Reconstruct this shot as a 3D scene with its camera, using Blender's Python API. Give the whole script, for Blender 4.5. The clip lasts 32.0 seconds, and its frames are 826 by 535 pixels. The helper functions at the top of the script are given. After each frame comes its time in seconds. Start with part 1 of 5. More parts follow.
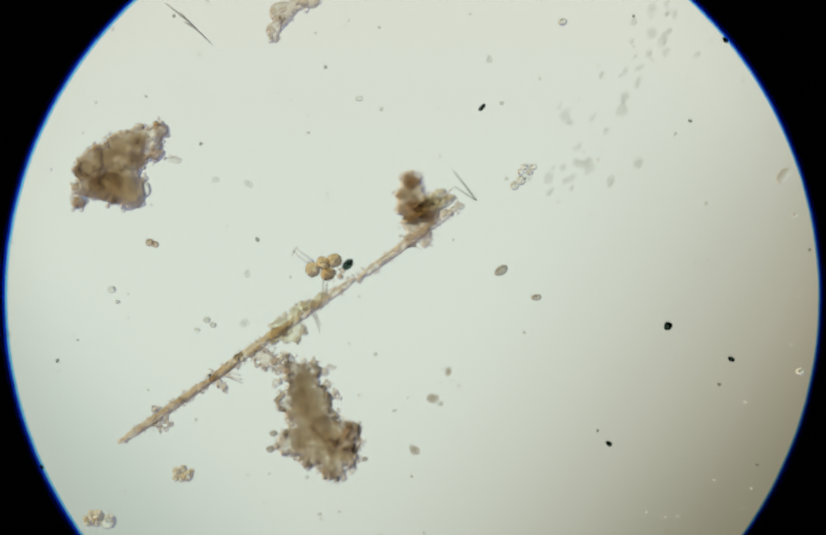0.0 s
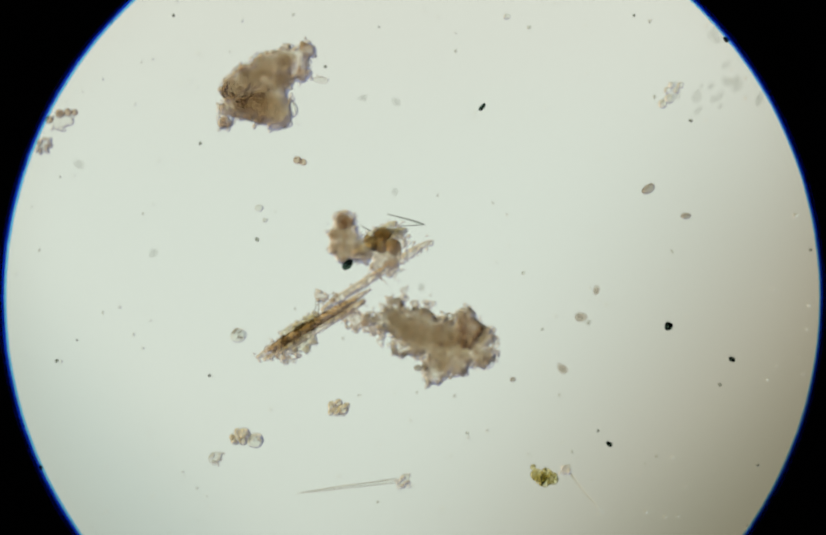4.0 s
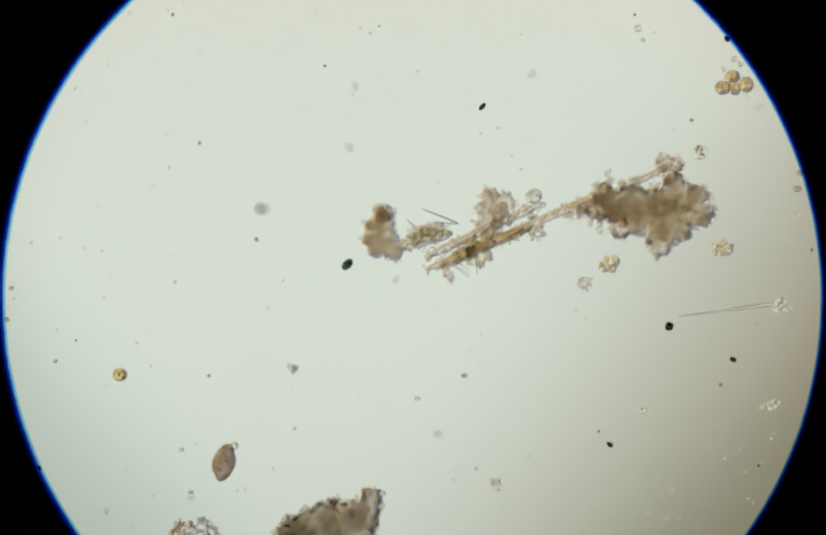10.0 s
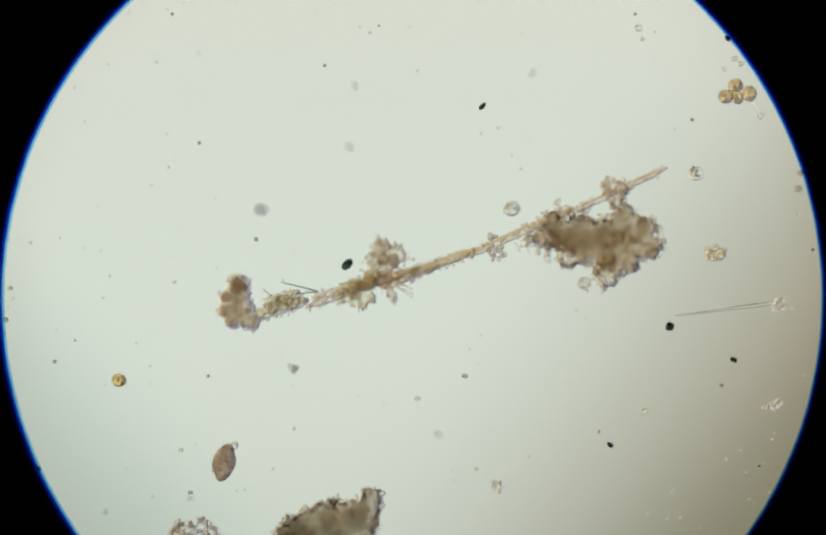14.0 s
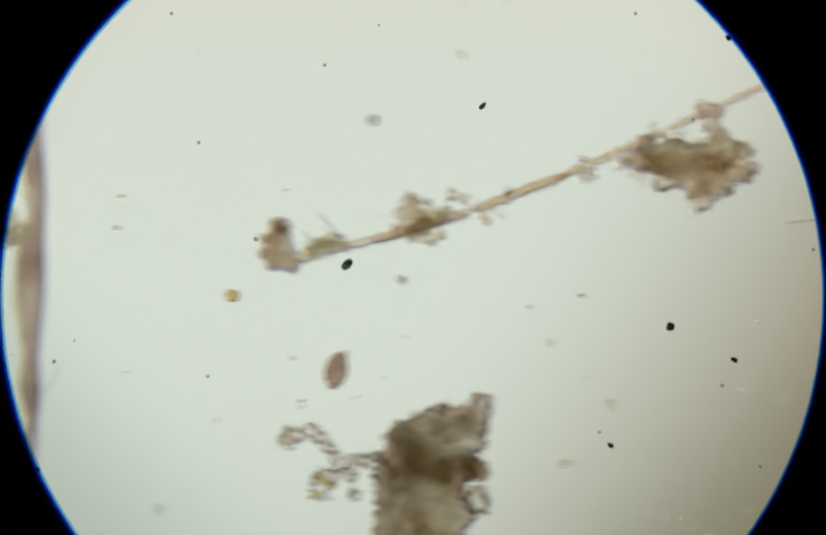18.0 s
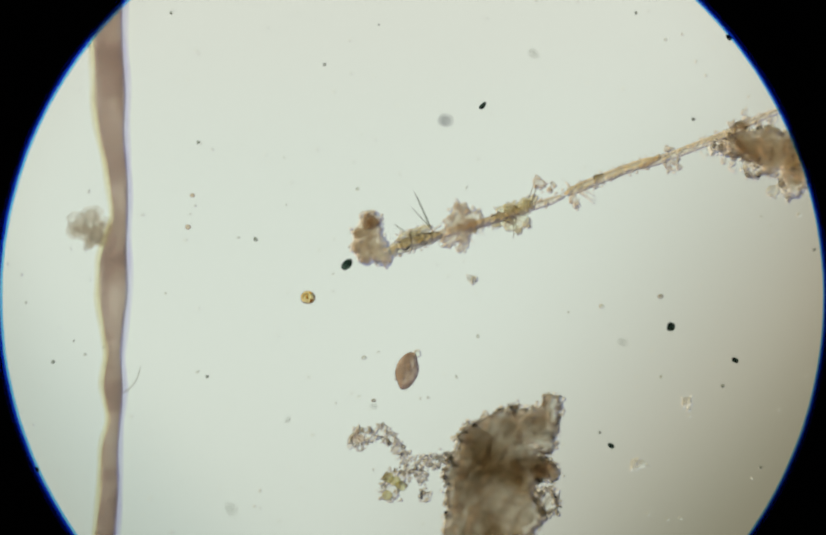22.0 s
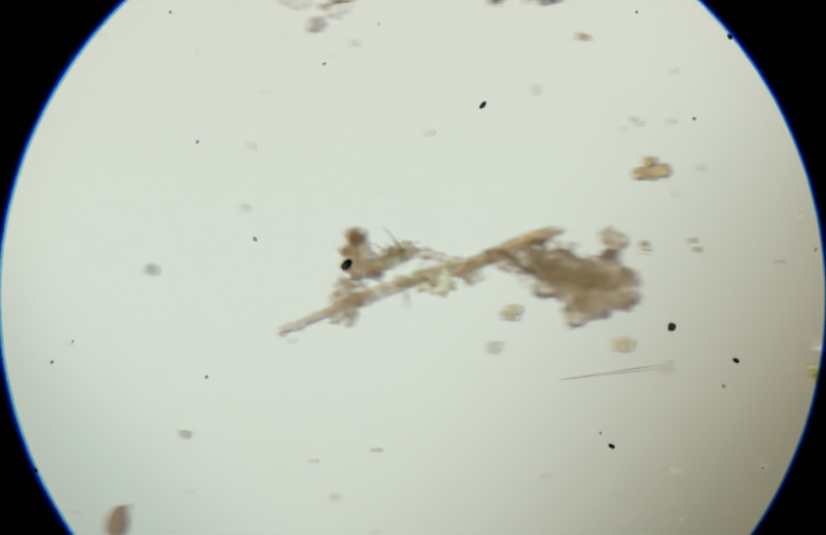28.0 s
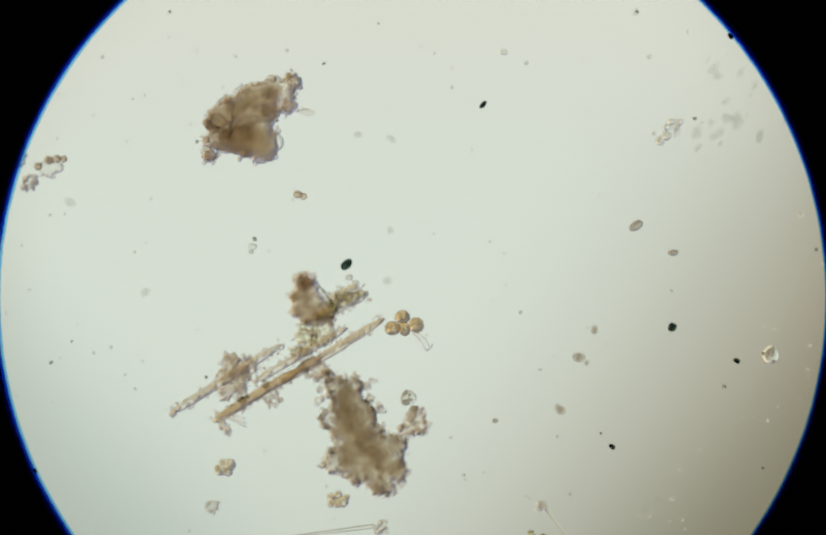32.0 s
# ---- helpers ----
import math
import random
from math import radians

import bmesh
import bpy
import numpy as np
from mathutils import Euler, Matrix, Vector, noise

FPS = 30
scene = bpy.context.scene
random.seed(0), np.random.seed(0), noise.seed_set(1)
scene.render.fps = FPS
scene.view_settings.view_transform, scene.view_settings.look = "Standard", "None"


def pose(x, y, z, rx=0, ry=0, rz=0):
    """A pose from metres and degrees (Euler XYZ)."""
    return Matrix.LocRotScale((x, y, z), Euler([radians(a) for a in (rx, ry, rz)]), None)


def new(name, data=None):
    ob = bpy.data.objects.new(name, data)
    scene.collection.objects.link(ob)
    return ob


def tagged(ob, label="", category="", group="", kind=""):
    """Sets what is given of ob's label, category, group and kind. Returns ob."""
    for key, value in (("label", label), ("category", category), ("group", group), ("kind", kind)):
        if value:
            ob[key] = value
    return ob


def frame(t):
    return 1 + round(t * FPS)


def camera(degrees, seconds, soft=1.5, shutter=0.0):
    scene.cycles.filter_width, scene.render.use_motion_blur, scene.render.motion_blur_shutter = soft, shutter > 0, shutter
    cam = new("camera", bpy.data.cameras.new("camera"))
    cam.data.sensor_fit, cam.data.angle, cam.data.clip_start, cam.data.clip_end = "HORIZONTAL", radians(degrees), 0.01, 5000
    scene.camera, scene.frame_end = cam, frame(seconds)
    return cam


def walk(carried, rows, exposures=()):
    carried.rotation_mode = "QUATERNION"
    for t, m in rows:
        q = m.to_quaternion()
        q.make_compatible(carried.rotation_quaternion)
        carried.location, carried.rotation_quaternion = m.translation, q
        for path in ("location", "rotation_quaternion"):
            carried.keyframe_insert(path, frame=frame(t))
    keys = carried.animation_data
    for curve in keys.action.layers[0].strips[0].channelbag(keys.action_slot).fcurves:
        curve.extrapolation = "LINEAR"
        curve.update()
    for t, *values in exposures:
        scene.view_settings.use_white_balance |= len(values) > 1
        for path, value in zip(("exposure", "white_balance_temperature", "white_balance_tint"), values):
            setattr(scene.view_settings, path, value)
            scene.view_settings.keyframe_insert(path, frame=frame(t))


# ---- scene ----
# A wet mount seen through a microscope at about 400 times. One field unit is an eighth of a millimetre
# in the magnified view; field x runs to the right, field y runs towards the viewer.
U = 1.0 / 8000.0
CX, CY = 784.0, 508.0
EYE_Z = 0.030            # height of the eyepiece's field stop over the slide
DEGREES = 4.0
HEIGHT = CX * U / math.tan(radians(DEGREES / 2))

# ---- camera: a phone held still over the eyepiece, creeping closer ----
cam = camera(DEGREES, 32.0, soft=2.45, shutter=1.0)


def creep(t):
    return 1.0 + 0.0172 * t / 32.0


def eye_pose(t):
    k = 1.0 - 1.0 / creep(t)
    return pose(20 * k * U, 8 * k * U, HEIGHT / creep(t))


walk(cam, [(t, eye_pose(t)) for t in (0, 8, 16, 24, 32)])

# ---- light: the illuminator's bright lens under the slide is the only lamp ----
world = bpy.data.worlds.new("dark_room")
scene.world = world
world.use_nodes = True
world.node_tree.nodes["Background"].inputs[0].default_value = (0.5, 0.55, 0.6, 1)
world.node_tree.nodes["Background"].inputs[1].default_value = 0.03
scene.view_settings.exposure = 0.0
scene.cycles.max_bounces, scene.cycles.transmission_bounces, scene.cycles.transparent_max_bounces = 32, 32, 64   # many clear layers


# ---- materials ----
def empty_mat(name):
    m = bpy.data.materials.new(name)
    m.use_nodes = True
    m.node_tree.nodes.clear()
    return m, m.node_tree.nodes, m.node_tree.links


def mottled(n, l, c1, c2, s1, s2, lo=0.3, hi=0.7, island=0.0):
    """A colour that wanders between c1 and c2 at two scales, and from piece to piece."""
    tc = n.new("ShaderNodeTexCoord")
    a, b = n.new("ShaderNodeTexNoise"), n.new("ShaderNodeTexNoise")
    a.inputs["Scale"].default_value, b.inputs["Scale"].default_value = s1, s2
    a.inputs["Detail"].default_value, b.inputs["Detail"].default_value = 3.0, 2.0
    l.new(tc.outputs["Object"], a.inputs["Vector"])
    l.new(tc.outputs["Object"], b.inputs["Vector"])
    add = n.new("ShaderNodeMath")
    add.operation = "MULTIPLY_ADD"
    l.new(b.outputs["Fac"], add.inputs[0])
    add.inputs[1].default_value = 0.3
    half = n.new("ShaderNodeMath")
    half.operation = "MULTIPLY"
    half.inputs[1].default_value = 0.7
    l.new(a.outputs["Fac"], half.inputs[0])
    l.new(half.outputs[0], add.inputs[2])
    last = add
    if island:
        geo = n.new("ShaderNodeNewGeometry")
        isl = n.new("ShaderNodeMath")
        isl.operation = "MULTIPLY_ADD"
        l.new(geo.outputs["Random Per Island"], isl.inputs[0])
        isl.inputs[1].default_value = island
        off = n.new("ShaderNodeMath")
        off.operation = "SUBTRACT"
        l.new(add.outputs[0], off.inputs[0])
        off.inputs[1].default_value = island / 2
        l.new(off.outputs[0], isl.inputs[2])
        last = isl
    r = n.new("ShaderNodeMapRange")
    r.inputs["From Min"].default_value, r.inputs["From Max"].default_value = lo, hi
    l.new(last.outputs[0], r.inputs["Value"])
    mix = n.new("ShaderNodeMix")
    mix.data_type = "RGBA"
    mix.inputs["A"].default_value, mix.inputs["B"].default_value = (*c1, 1), (*c2, 1)
    l.new(r.outputs[0], mix.inputs["Factor"])
    return mix.outputs["Result"]


def veil(name, c1, c2, scatter=0.06, s1=85, s2=600, lo=0.40, hi=0.60, island=0.0, bend=0.85, ior=1.23):
    """Translucent matter: light goes through tinted, partly straight, partly bent at the surface, partly scattered."""
    m, n, l = empty_mat(name)
    col = mottled(n, l, c1, c2, s1, s2, lo, hi, island)
    out, mix, mix2 = n.new("ShaderNodeOutputMaterial"), n.new("ShaderNodeMixShader"), n.new("ShaderNodeMixShader")
    tr, tl = n.new("ShaderNodeBsdfTransparent"), n.new("ShaderNodeBsdfTranslucent")
    rf = n.new("ShaderNodeBsdfRefraction")
    rf.inputs["IOR"].default_value, rf.inputs["Roughness"].default_value = ior, 0.0
    for sh in (tr, tl, rf):
        l.new(col, sh.inputs["Color"])
    mix2.inputs[0].default_value = bend
    l.new(tr.outputs[0], mix2.inputs[1])
    l.new(rf.outputs[0], mix2.inputs[2])
    mix.inputs[0].default_value = scatter
    l.new(mix2.outputs[0], mix.inputs[1])
    l.new(tl.outputs[0], mix.inputs[2])
    l.new(mix.outputs[0], out.inputs["Surface"])
    return m


def lens(name, c1, c2, ior=1.1, s1=300, s2=1500, island=0.0):
    """Clear refracting matter, seen in water: an index a little over the water's."""
    m, n, l = empty_mat(name)
    col = mottled(n, l, c1, c2, s1, s2, 0.35, 0.65, island)
    out, g = n.new("ShaderNodeOutputMaterial"), n.new("ShaderNodeBsdfRefraction")
    g.inputs["IOR"].default_value = ior
    g.inputs["Roughness"].default_value = 0.0
    l.new(col, g.inputs["Color"])
    l.new(g.outputs[0], out.inputs["Surface"])
    return m


def matte(name, c1, c2, rough=0.7):
    m, n, l = empty_mat(name)
    col = mottled(n, l, c1, c2, 120, 900)
    out, p = n.new("ShaderNodeOutputMaterial"), n.new("ShaderNodeBsdfPrincipled")
    l.new(col, p.inputs["Base Color"])
    p.inputs["Roughness"].default_value = rough
    l.new(p.outputs[0], out.inputs["Surface"])
    return m


def pane_mat(name, gloss):
    m, n, l = empty_mat(name)
    out, mix = n.new("ShaderNodeOutputMaterial"), n.new("ShaderNodeMixShader")
    tr, gl = n.new("ShaderNodeBsdfTransparent"), n.new("ShaderNodeBsdfGlossy")
    tr.inputs["Color"].default_value = (0.995, 1.0, 0.995, 1)
    gl.inputs["Roughness"].default_value = 0.05
    mix.inputs[0].default_value = gloss
    l.new(tr.outputs[0], mix.inputs[1])
    l.new(gl.outputs[0], mix.inputs[2])
    l.new(mix.outputs[0], out.inputs["Surface"])
    return m


def lamp_mat():
    """The illuminator, its falloff to one side and vignette painted into the emission colour."""
    m, n, l = empty_mat("illuminator_light")
    tc, sep = n.new("ShaderNodeTexCoord"), n.new("ShaderNodeSeparateXYZ")
    l.new(tc.outputs["Object"], sep.inputs[0])

    def span(value, a, b):
        r = n.new("ShaderNodeMapRange")
        r.interpolation_type = "SMOOTHERSTEP"
        r.inputs["From Min"].default_value, r.inputs["From Max"].default_value = a, b
        l.new(value, r.inputs["Value"])
        return r.outputs[0]

    def mixed(fac, a, b):
        x = n.new("ShaderNodeMix")
        x.data_type = "RGBA"
        x.inputs["A"].default_value = (*a, 1)
        if isinstance(b, tuple):
            x.inputs["B"].default_value = (*b, 1)
        else:
            l.new(b, x.inputs["B"])
        l.new(fac, x.inputs["Factor"])
        return x

    def along(way):
        dot = n.new("ShaderNodeVectorMath")
        dot.operation = "DOT_PRODUCT"
        dot.inputs[1].default_value = way
        l.new(tc.outputs["Object"], dot.inputs[0])
        return dot.outputs["Value"]

    side = mixed(span(along((0.85, -0.53, 0)), *SIDE_SPAN), LAMP_MAIN, LAMP_FALLOFF)
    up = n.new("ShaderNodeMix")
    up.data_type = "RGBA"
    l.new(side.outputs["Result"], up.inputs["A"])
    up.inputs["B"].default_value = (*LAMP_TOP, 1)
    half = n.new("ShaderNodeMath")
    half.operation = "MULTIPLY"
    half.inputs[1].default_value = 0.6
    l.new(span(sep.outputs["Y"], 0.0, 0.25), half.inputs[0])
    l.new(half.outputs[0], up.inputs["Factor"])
    # painted dimming towards the bottom of the field
    low = n.new("ShaderNodeMix")
    low.data_type = "RGBA"
    neg = n.new("ShaderNodeMath")
    neg.operation = "MULTIPLY"
    neg.inputs[1].default_value = -1.0
    l.new(sep.outputs["Y"], neg.inputs[0])
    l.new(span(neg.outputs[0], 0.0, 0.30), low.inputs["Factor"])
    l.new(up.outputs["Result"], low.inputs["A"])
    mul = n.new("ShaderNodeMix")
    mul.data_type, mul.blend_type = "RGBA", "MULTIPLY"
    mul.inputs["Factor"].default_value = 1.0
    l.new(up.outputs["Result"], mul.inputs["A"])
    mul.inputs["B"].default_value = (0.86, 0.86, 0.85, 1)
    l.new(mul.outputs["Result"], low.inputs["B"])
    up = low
    # added glow outside the view, warm and dim blue sides, tints refracted edges
    rim = mixed(span(along((0.75, -0.66, 0)), -0.10, 0.10), FRINGE_GLOW_BLUE, FRINGE_GLOW_WARM)
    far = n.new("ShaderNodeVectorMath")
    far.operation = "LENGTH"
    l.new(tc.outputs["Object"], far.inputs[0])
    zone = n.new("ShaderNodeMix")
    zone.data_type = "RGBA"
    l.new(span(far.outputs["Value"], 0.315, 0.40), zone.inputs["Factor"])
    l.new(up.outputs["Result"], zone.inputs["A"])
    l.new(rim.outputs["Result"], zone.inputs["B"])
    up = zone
    # vignette painted into the lamp's colour: a little dimmer towards the edge
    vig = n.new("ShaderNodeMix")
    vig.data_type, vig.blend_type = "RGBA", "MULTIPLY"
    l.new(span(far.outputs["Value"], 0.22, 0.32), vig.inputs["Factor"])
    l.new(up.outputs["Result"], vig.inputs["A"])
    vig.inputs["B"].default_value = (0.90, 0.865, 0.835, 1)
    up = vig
    # corner darkening painted into the lamp's colour, lower left and lower right
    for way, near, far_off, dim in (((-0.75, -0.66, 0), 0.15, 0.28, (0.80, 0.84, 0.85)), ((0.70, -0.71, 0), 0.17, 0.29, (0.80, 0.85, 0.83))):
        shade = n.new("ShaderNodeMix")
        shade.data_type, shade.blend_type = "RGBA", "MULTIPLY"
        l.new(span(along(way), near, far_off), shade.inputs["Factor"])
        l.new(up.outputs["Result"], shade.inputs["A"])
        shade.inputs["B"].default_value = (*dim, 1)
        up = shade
    em, out = n.new("ShaderNodeEmission"), n.new("ShaderNodeOutputMaterial")
    l.new(up.outputs["Result"], em.inputs["Color"])
    em.inputs["Strength"].default_value = 1.0
    l.new(em.outputs[0], out.inputs["Surface"])
    return m


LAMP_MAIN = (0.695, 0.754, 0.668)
LAMP_FALLOFF = (0.345, 0.302, 0.215)
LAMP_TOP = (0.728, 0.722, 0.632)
# stand-in glow colours for the warm and blue edge fringes
FRINGE_GLOW_WARM = (1.10, 0.99, 0.80)
FRINGE_GLOW_BLUE = (0.33, 0.36, 0.50)
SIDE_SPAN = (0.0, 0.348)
LAMP_Z = -5.0

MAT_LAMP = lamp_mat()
MAT_BLACK = matte("blackened_metal", (0.02, 0.02, 0.02), (0.035, 0.035, 0.037), 0.9)
MAT_GLASS = pane_mat("slide_glass", 0.02)
MAT_LENSGLASS = lens("eyepiece_glass", (1, 1, 1), (1, 1, 1), 1.02)
MAT_CYAN = veil("pale_cyan_light_fringe", (0.42, 0.76, 1.0), (0.50, 0.82, 1.0), 0.0, bend=0.0)
MAT_BLUE = veil("blue_light_fringe", (0.03, 0.16, 0.66), (0.05, 0.20, 0.75), 0.0, bend=0.0)
MAT_NAVY = veil("navy_light_fringe", (0.002, 0.02, 0.20), (0.004, 0.03, 0.25), 0.0, bend=0.0)
MAT_HAZE = veil("unfocused_grey", (0.962, 0.962, 0.958), (0.984, 0.984, 0.982), 0.0, bend=0.0)
MAT_HAZE_TAN = veil("unfocused_tan", (0.885, 0.862, 0.835), (0.955, 0.940, 0.922), 0.0, bend=0.0)
MAT_HAZE_GREY = veil("unfocused_blue_grey", (0.885, 0.885, 0.89), (0.94, 0.94, 0.945), 0.0, bend=0.0)
MAT_FLOC = veil("brown_floc", (0.92, 0.865, 0.80), (0.975, 0.94, 0.895), 0.02, s1=60, bend=0.6, ior=1.035)
MAT_FLOC_GREY = veil("grey_brown_floc", (0.93, 0.911, 0.878), (0.975, 0.960, 0.938), 0.02, s1=60, bend=0.5, ior=1.025)
MAT_FLOC_DARK = veil("dark_brown_floc", (0.75, 0.715, 0.665), (0.90, 0.875, 0.835), 0.02, s1=40, bend=0.7, ior=1.03)
MAT_RUST = veil("rust_brown_knob", (0.925, 0.86, 0.79), (0.968, 0.928, 0.875), 0.02, bend=0.6, ior=1.035)
MAT_GRAIN = lens("tan_grain", (0.965, 0.94, 0.90), (1.0, 0.99, 0.975), 1.045, island=0.6)
MAT_GRAIN_GREY = lens("grey_grain", (0.965, 0.95, 0.925), (1.0, 0.995, 0.985), 1.045, island=0.6)
MAT_GRAIN_DARK = lens("dark_brown_grain", (0.955, 0.93, 0.885), (0.995, 0.98, 0.96), 1.05, island=0.6)
MAT_AMBER = veil("amber_frustule", (0.962, 0.91, 0.85), (0.992, 0.964, 0.925), 0.04, 200, 1000, bend=0.9, ior=1.10)
MAT_ORANGE = veil("orange_frustule", (0.955, 0.872, 0.74), (0.988, 0.942, 0.86), 0.04, 200, 1000, bend=0.9, ior=1.09)
MAT_ROSE = veil("rosy_tan_frustule", (0.958, 0.89, 0.795), (0.988, 0.95, 0.89), 0.04, 200, 1000, bend=0.9, ior=1.09)
MAT_PLATE = veil("yellow_frustule", (0.965, 0.935, 0.81), (0.99, 0.975, 0.91), 0.04, 200, 1000, bend=0.9, ior=1.08)
MAT_YELLOW = veil("yellow_green_crust", (0.976, 0.960, 0.858), (0.993, 0.986, 0.935), 0.03, 200, 1000, bend=0.5, ior=1.03)
MAT_CHLORO = lens("golden_chloroplast", (0.975, 0.955, 0.90), (0.995, 0.987, 0.96), 1.05, island=0.6)
MAT_GREEN = veil("green_alga", (0.73, 0.715, 0.49), (0.89, 0.87, 0.70), 0.02, 300, 1200, bend=0.6, ior=1.05, island=0.5)
MAT_OCHRE = lens("ochre_cell", (0.72, 0.62, 0.52), (0.91, 0.84, 0.75), 1.03, island=0.4)
MAT_CLEAR = lens("clear_cell", (0.95, 0.95, 0.92), (0.995, 0.995, 0.98), 1.03)
MAT_PALE = veil("pale_film", (0.955, 0.945, 0.92), (0.99, 0.985, 0.975), 0.02, bend=0.6, ior=1.016)
MAT_GREYCELL = veil("grey_cell", (0.74, 0.71, 0.66), (0.90, 0.88, 0.84), bend=0.7, ior=1.08)
MAT_FAINT = veil("faint_speck", (0.90, 0.90, 0.86), (0.96, 0.96, 0.94), 0.03, bend=0.3, ior=1.04)
MAT_CLEARCRYSTAL = lens("glassy_crystal", (0.98, 0.985, 0.98), (1, 1, 1), 1.035)
MAT_CRYSTAL = lens("clear_crystal", (0.94, 0.95, 0.92), (1, 1, 0.99), 1.07)
MAT_SOFT = veil("mauve_tan_floc", (0.945, 0.902, 0.855), (0.978, 0.950, 0.918), 0.02, bend=0.6, ior=1.03)
MAT_CRUMB = veil("pale_tan_crumb", (0.95, 0.925, 0.89), (0.995, 0.985, 0.975), 0.02, bend=0.5, ior=1.025, island=0.5)
MAT_DENSE = veil("dense_detritus", (0.920, 0.894, 0.855), (0.964, 0.947, 0.922), 0.01, 60, 500, bend=0.1, ior=1.012)
MAT_DENSE_DARK = veil("dense_dark_detritus", (0.89, 0.87, 0.84), (0.95, 0.935, 0.915), 0.01, 50, 500, bend=0.1, ior=1.012)
MAT_BLOT = veil("soft_dark_matter", (0.948, 0.932, 0.908), (0.972, 0.962, 0.946), 0.0, bend=0.0)
MAT_EDGE_LENS = lens("clear_edge_lens", (0.985, 0.985, 0.98), (1, 1, 1), 1.022)
MAT_FINE = lens("fine_sharp_grain", (0.92, 0.905, 0.86), (0.995, 0.99, 0.97), 1.13, island=0.7)
MAT_MILD = lens("fine_mild_grain", (0.94, 0.92, 0.88), (1, 0.995, 0.98), 1.065, island=0.7)
MAT_PITH = veil("fibre_pith", (0.932, 0.906, 0.892), (0.984, 0.970, 0.960), 0.0, 45, 260, 0.42, 0.58, bend=0.0)
MAT_TANCELL = lens("tan_cell", (0.84, 0.79, 0.66), (0.97, 0.94, 0.86), 1.07, island=0.5)
MAT_BERRY = lens("ochre_ringed_cell", (0.79, 0.69, 0.52), (0.92, 0.84, 0.68), 1.085, 200, 900, island=0.4)
MAT_KNOB = veil("tan_knob", (0.90, 0.85, 0.79), (0.97, 0.94, 0.91), 0.02, bend=0.5, ior=1.06)
MAT_GOLD = lens("golden_cell", (0.80, 0.64, 0.34), (0.95, 0.86, 0.62), 1.06, island=0.5)
MAT_RING = lens("clear_ringed_cell", (0.90, 0.90, 0.86), (0.98, 0.98, 0.96), 1.045)
MAT_GRAIN_CLEAR = lens("clear_grain", (0.95, 0.94, 0.91), (1, 1, 0.99), 1.04, island=0.6)
MAT_DOTS = lens("clear_speck", (0.95, 0.95, 0.93), (1, 1, 0.99), 1.02)
MAT_SPECK = veil("dark_green_dust", (0.12, 0.17, 0.15), (0.26, 0.32, 0.28), 0.0, 300, 1500, bend=0.0)
MAT_SPECK_GREY = veil("grey_dust", (0.58, 0.60, 0.56), (0.78, 0.78, 0.74), 0.0, bend=0.2)
MAT_FIBRE = veil("mauve_fibre", (0.97, 0.948, 0.935), (0.988, 0.974, 0.966), 0.01, 40, 300, bend=0.6, ior=1.02)
# tints that paint the optical colour fringe along the fibre's edges
MAT_FRINGE_WARM = veil("yellowish_edge_fringe", (0.975, 0.96, 0.905), (0.985, 0.975, 0.935), 0.0, bend=0.0)
MAT_FRINGE_COOL = veil("lilac_edge_fringe", (0.945, 0.935, 0.985), (0.965, 0.96, 0.992), 0.0, bend=0.0)
MAT_RED = veil("red_brown_cyst", (0.62, 0.51, 0.44), (0.87, 0.78, 0.71), 0.03, 200, 900, bend=0.7, ior=1.08)
MAT_PINK = veil("pinkish_body", (0.83, 0.765, 0.725), (0.89, 0.84, 0.80), 0.02, bend=0.15, ior=1.03)


# ---- building blocks ----
def ico(level):
    bm = bmesh.new()
    bmesh.ops.create_icosphere(bm, subdivisions=level, radius=1.0)
    v = np.array([x.co[:] for x in bm.verts])
    f = np.array([[x.index for x in p.verts] for p in bm.faces])
    bm.free()
    return v, f


ICO = {1: ico(1), 2: ico(2), 3: ico(3)}


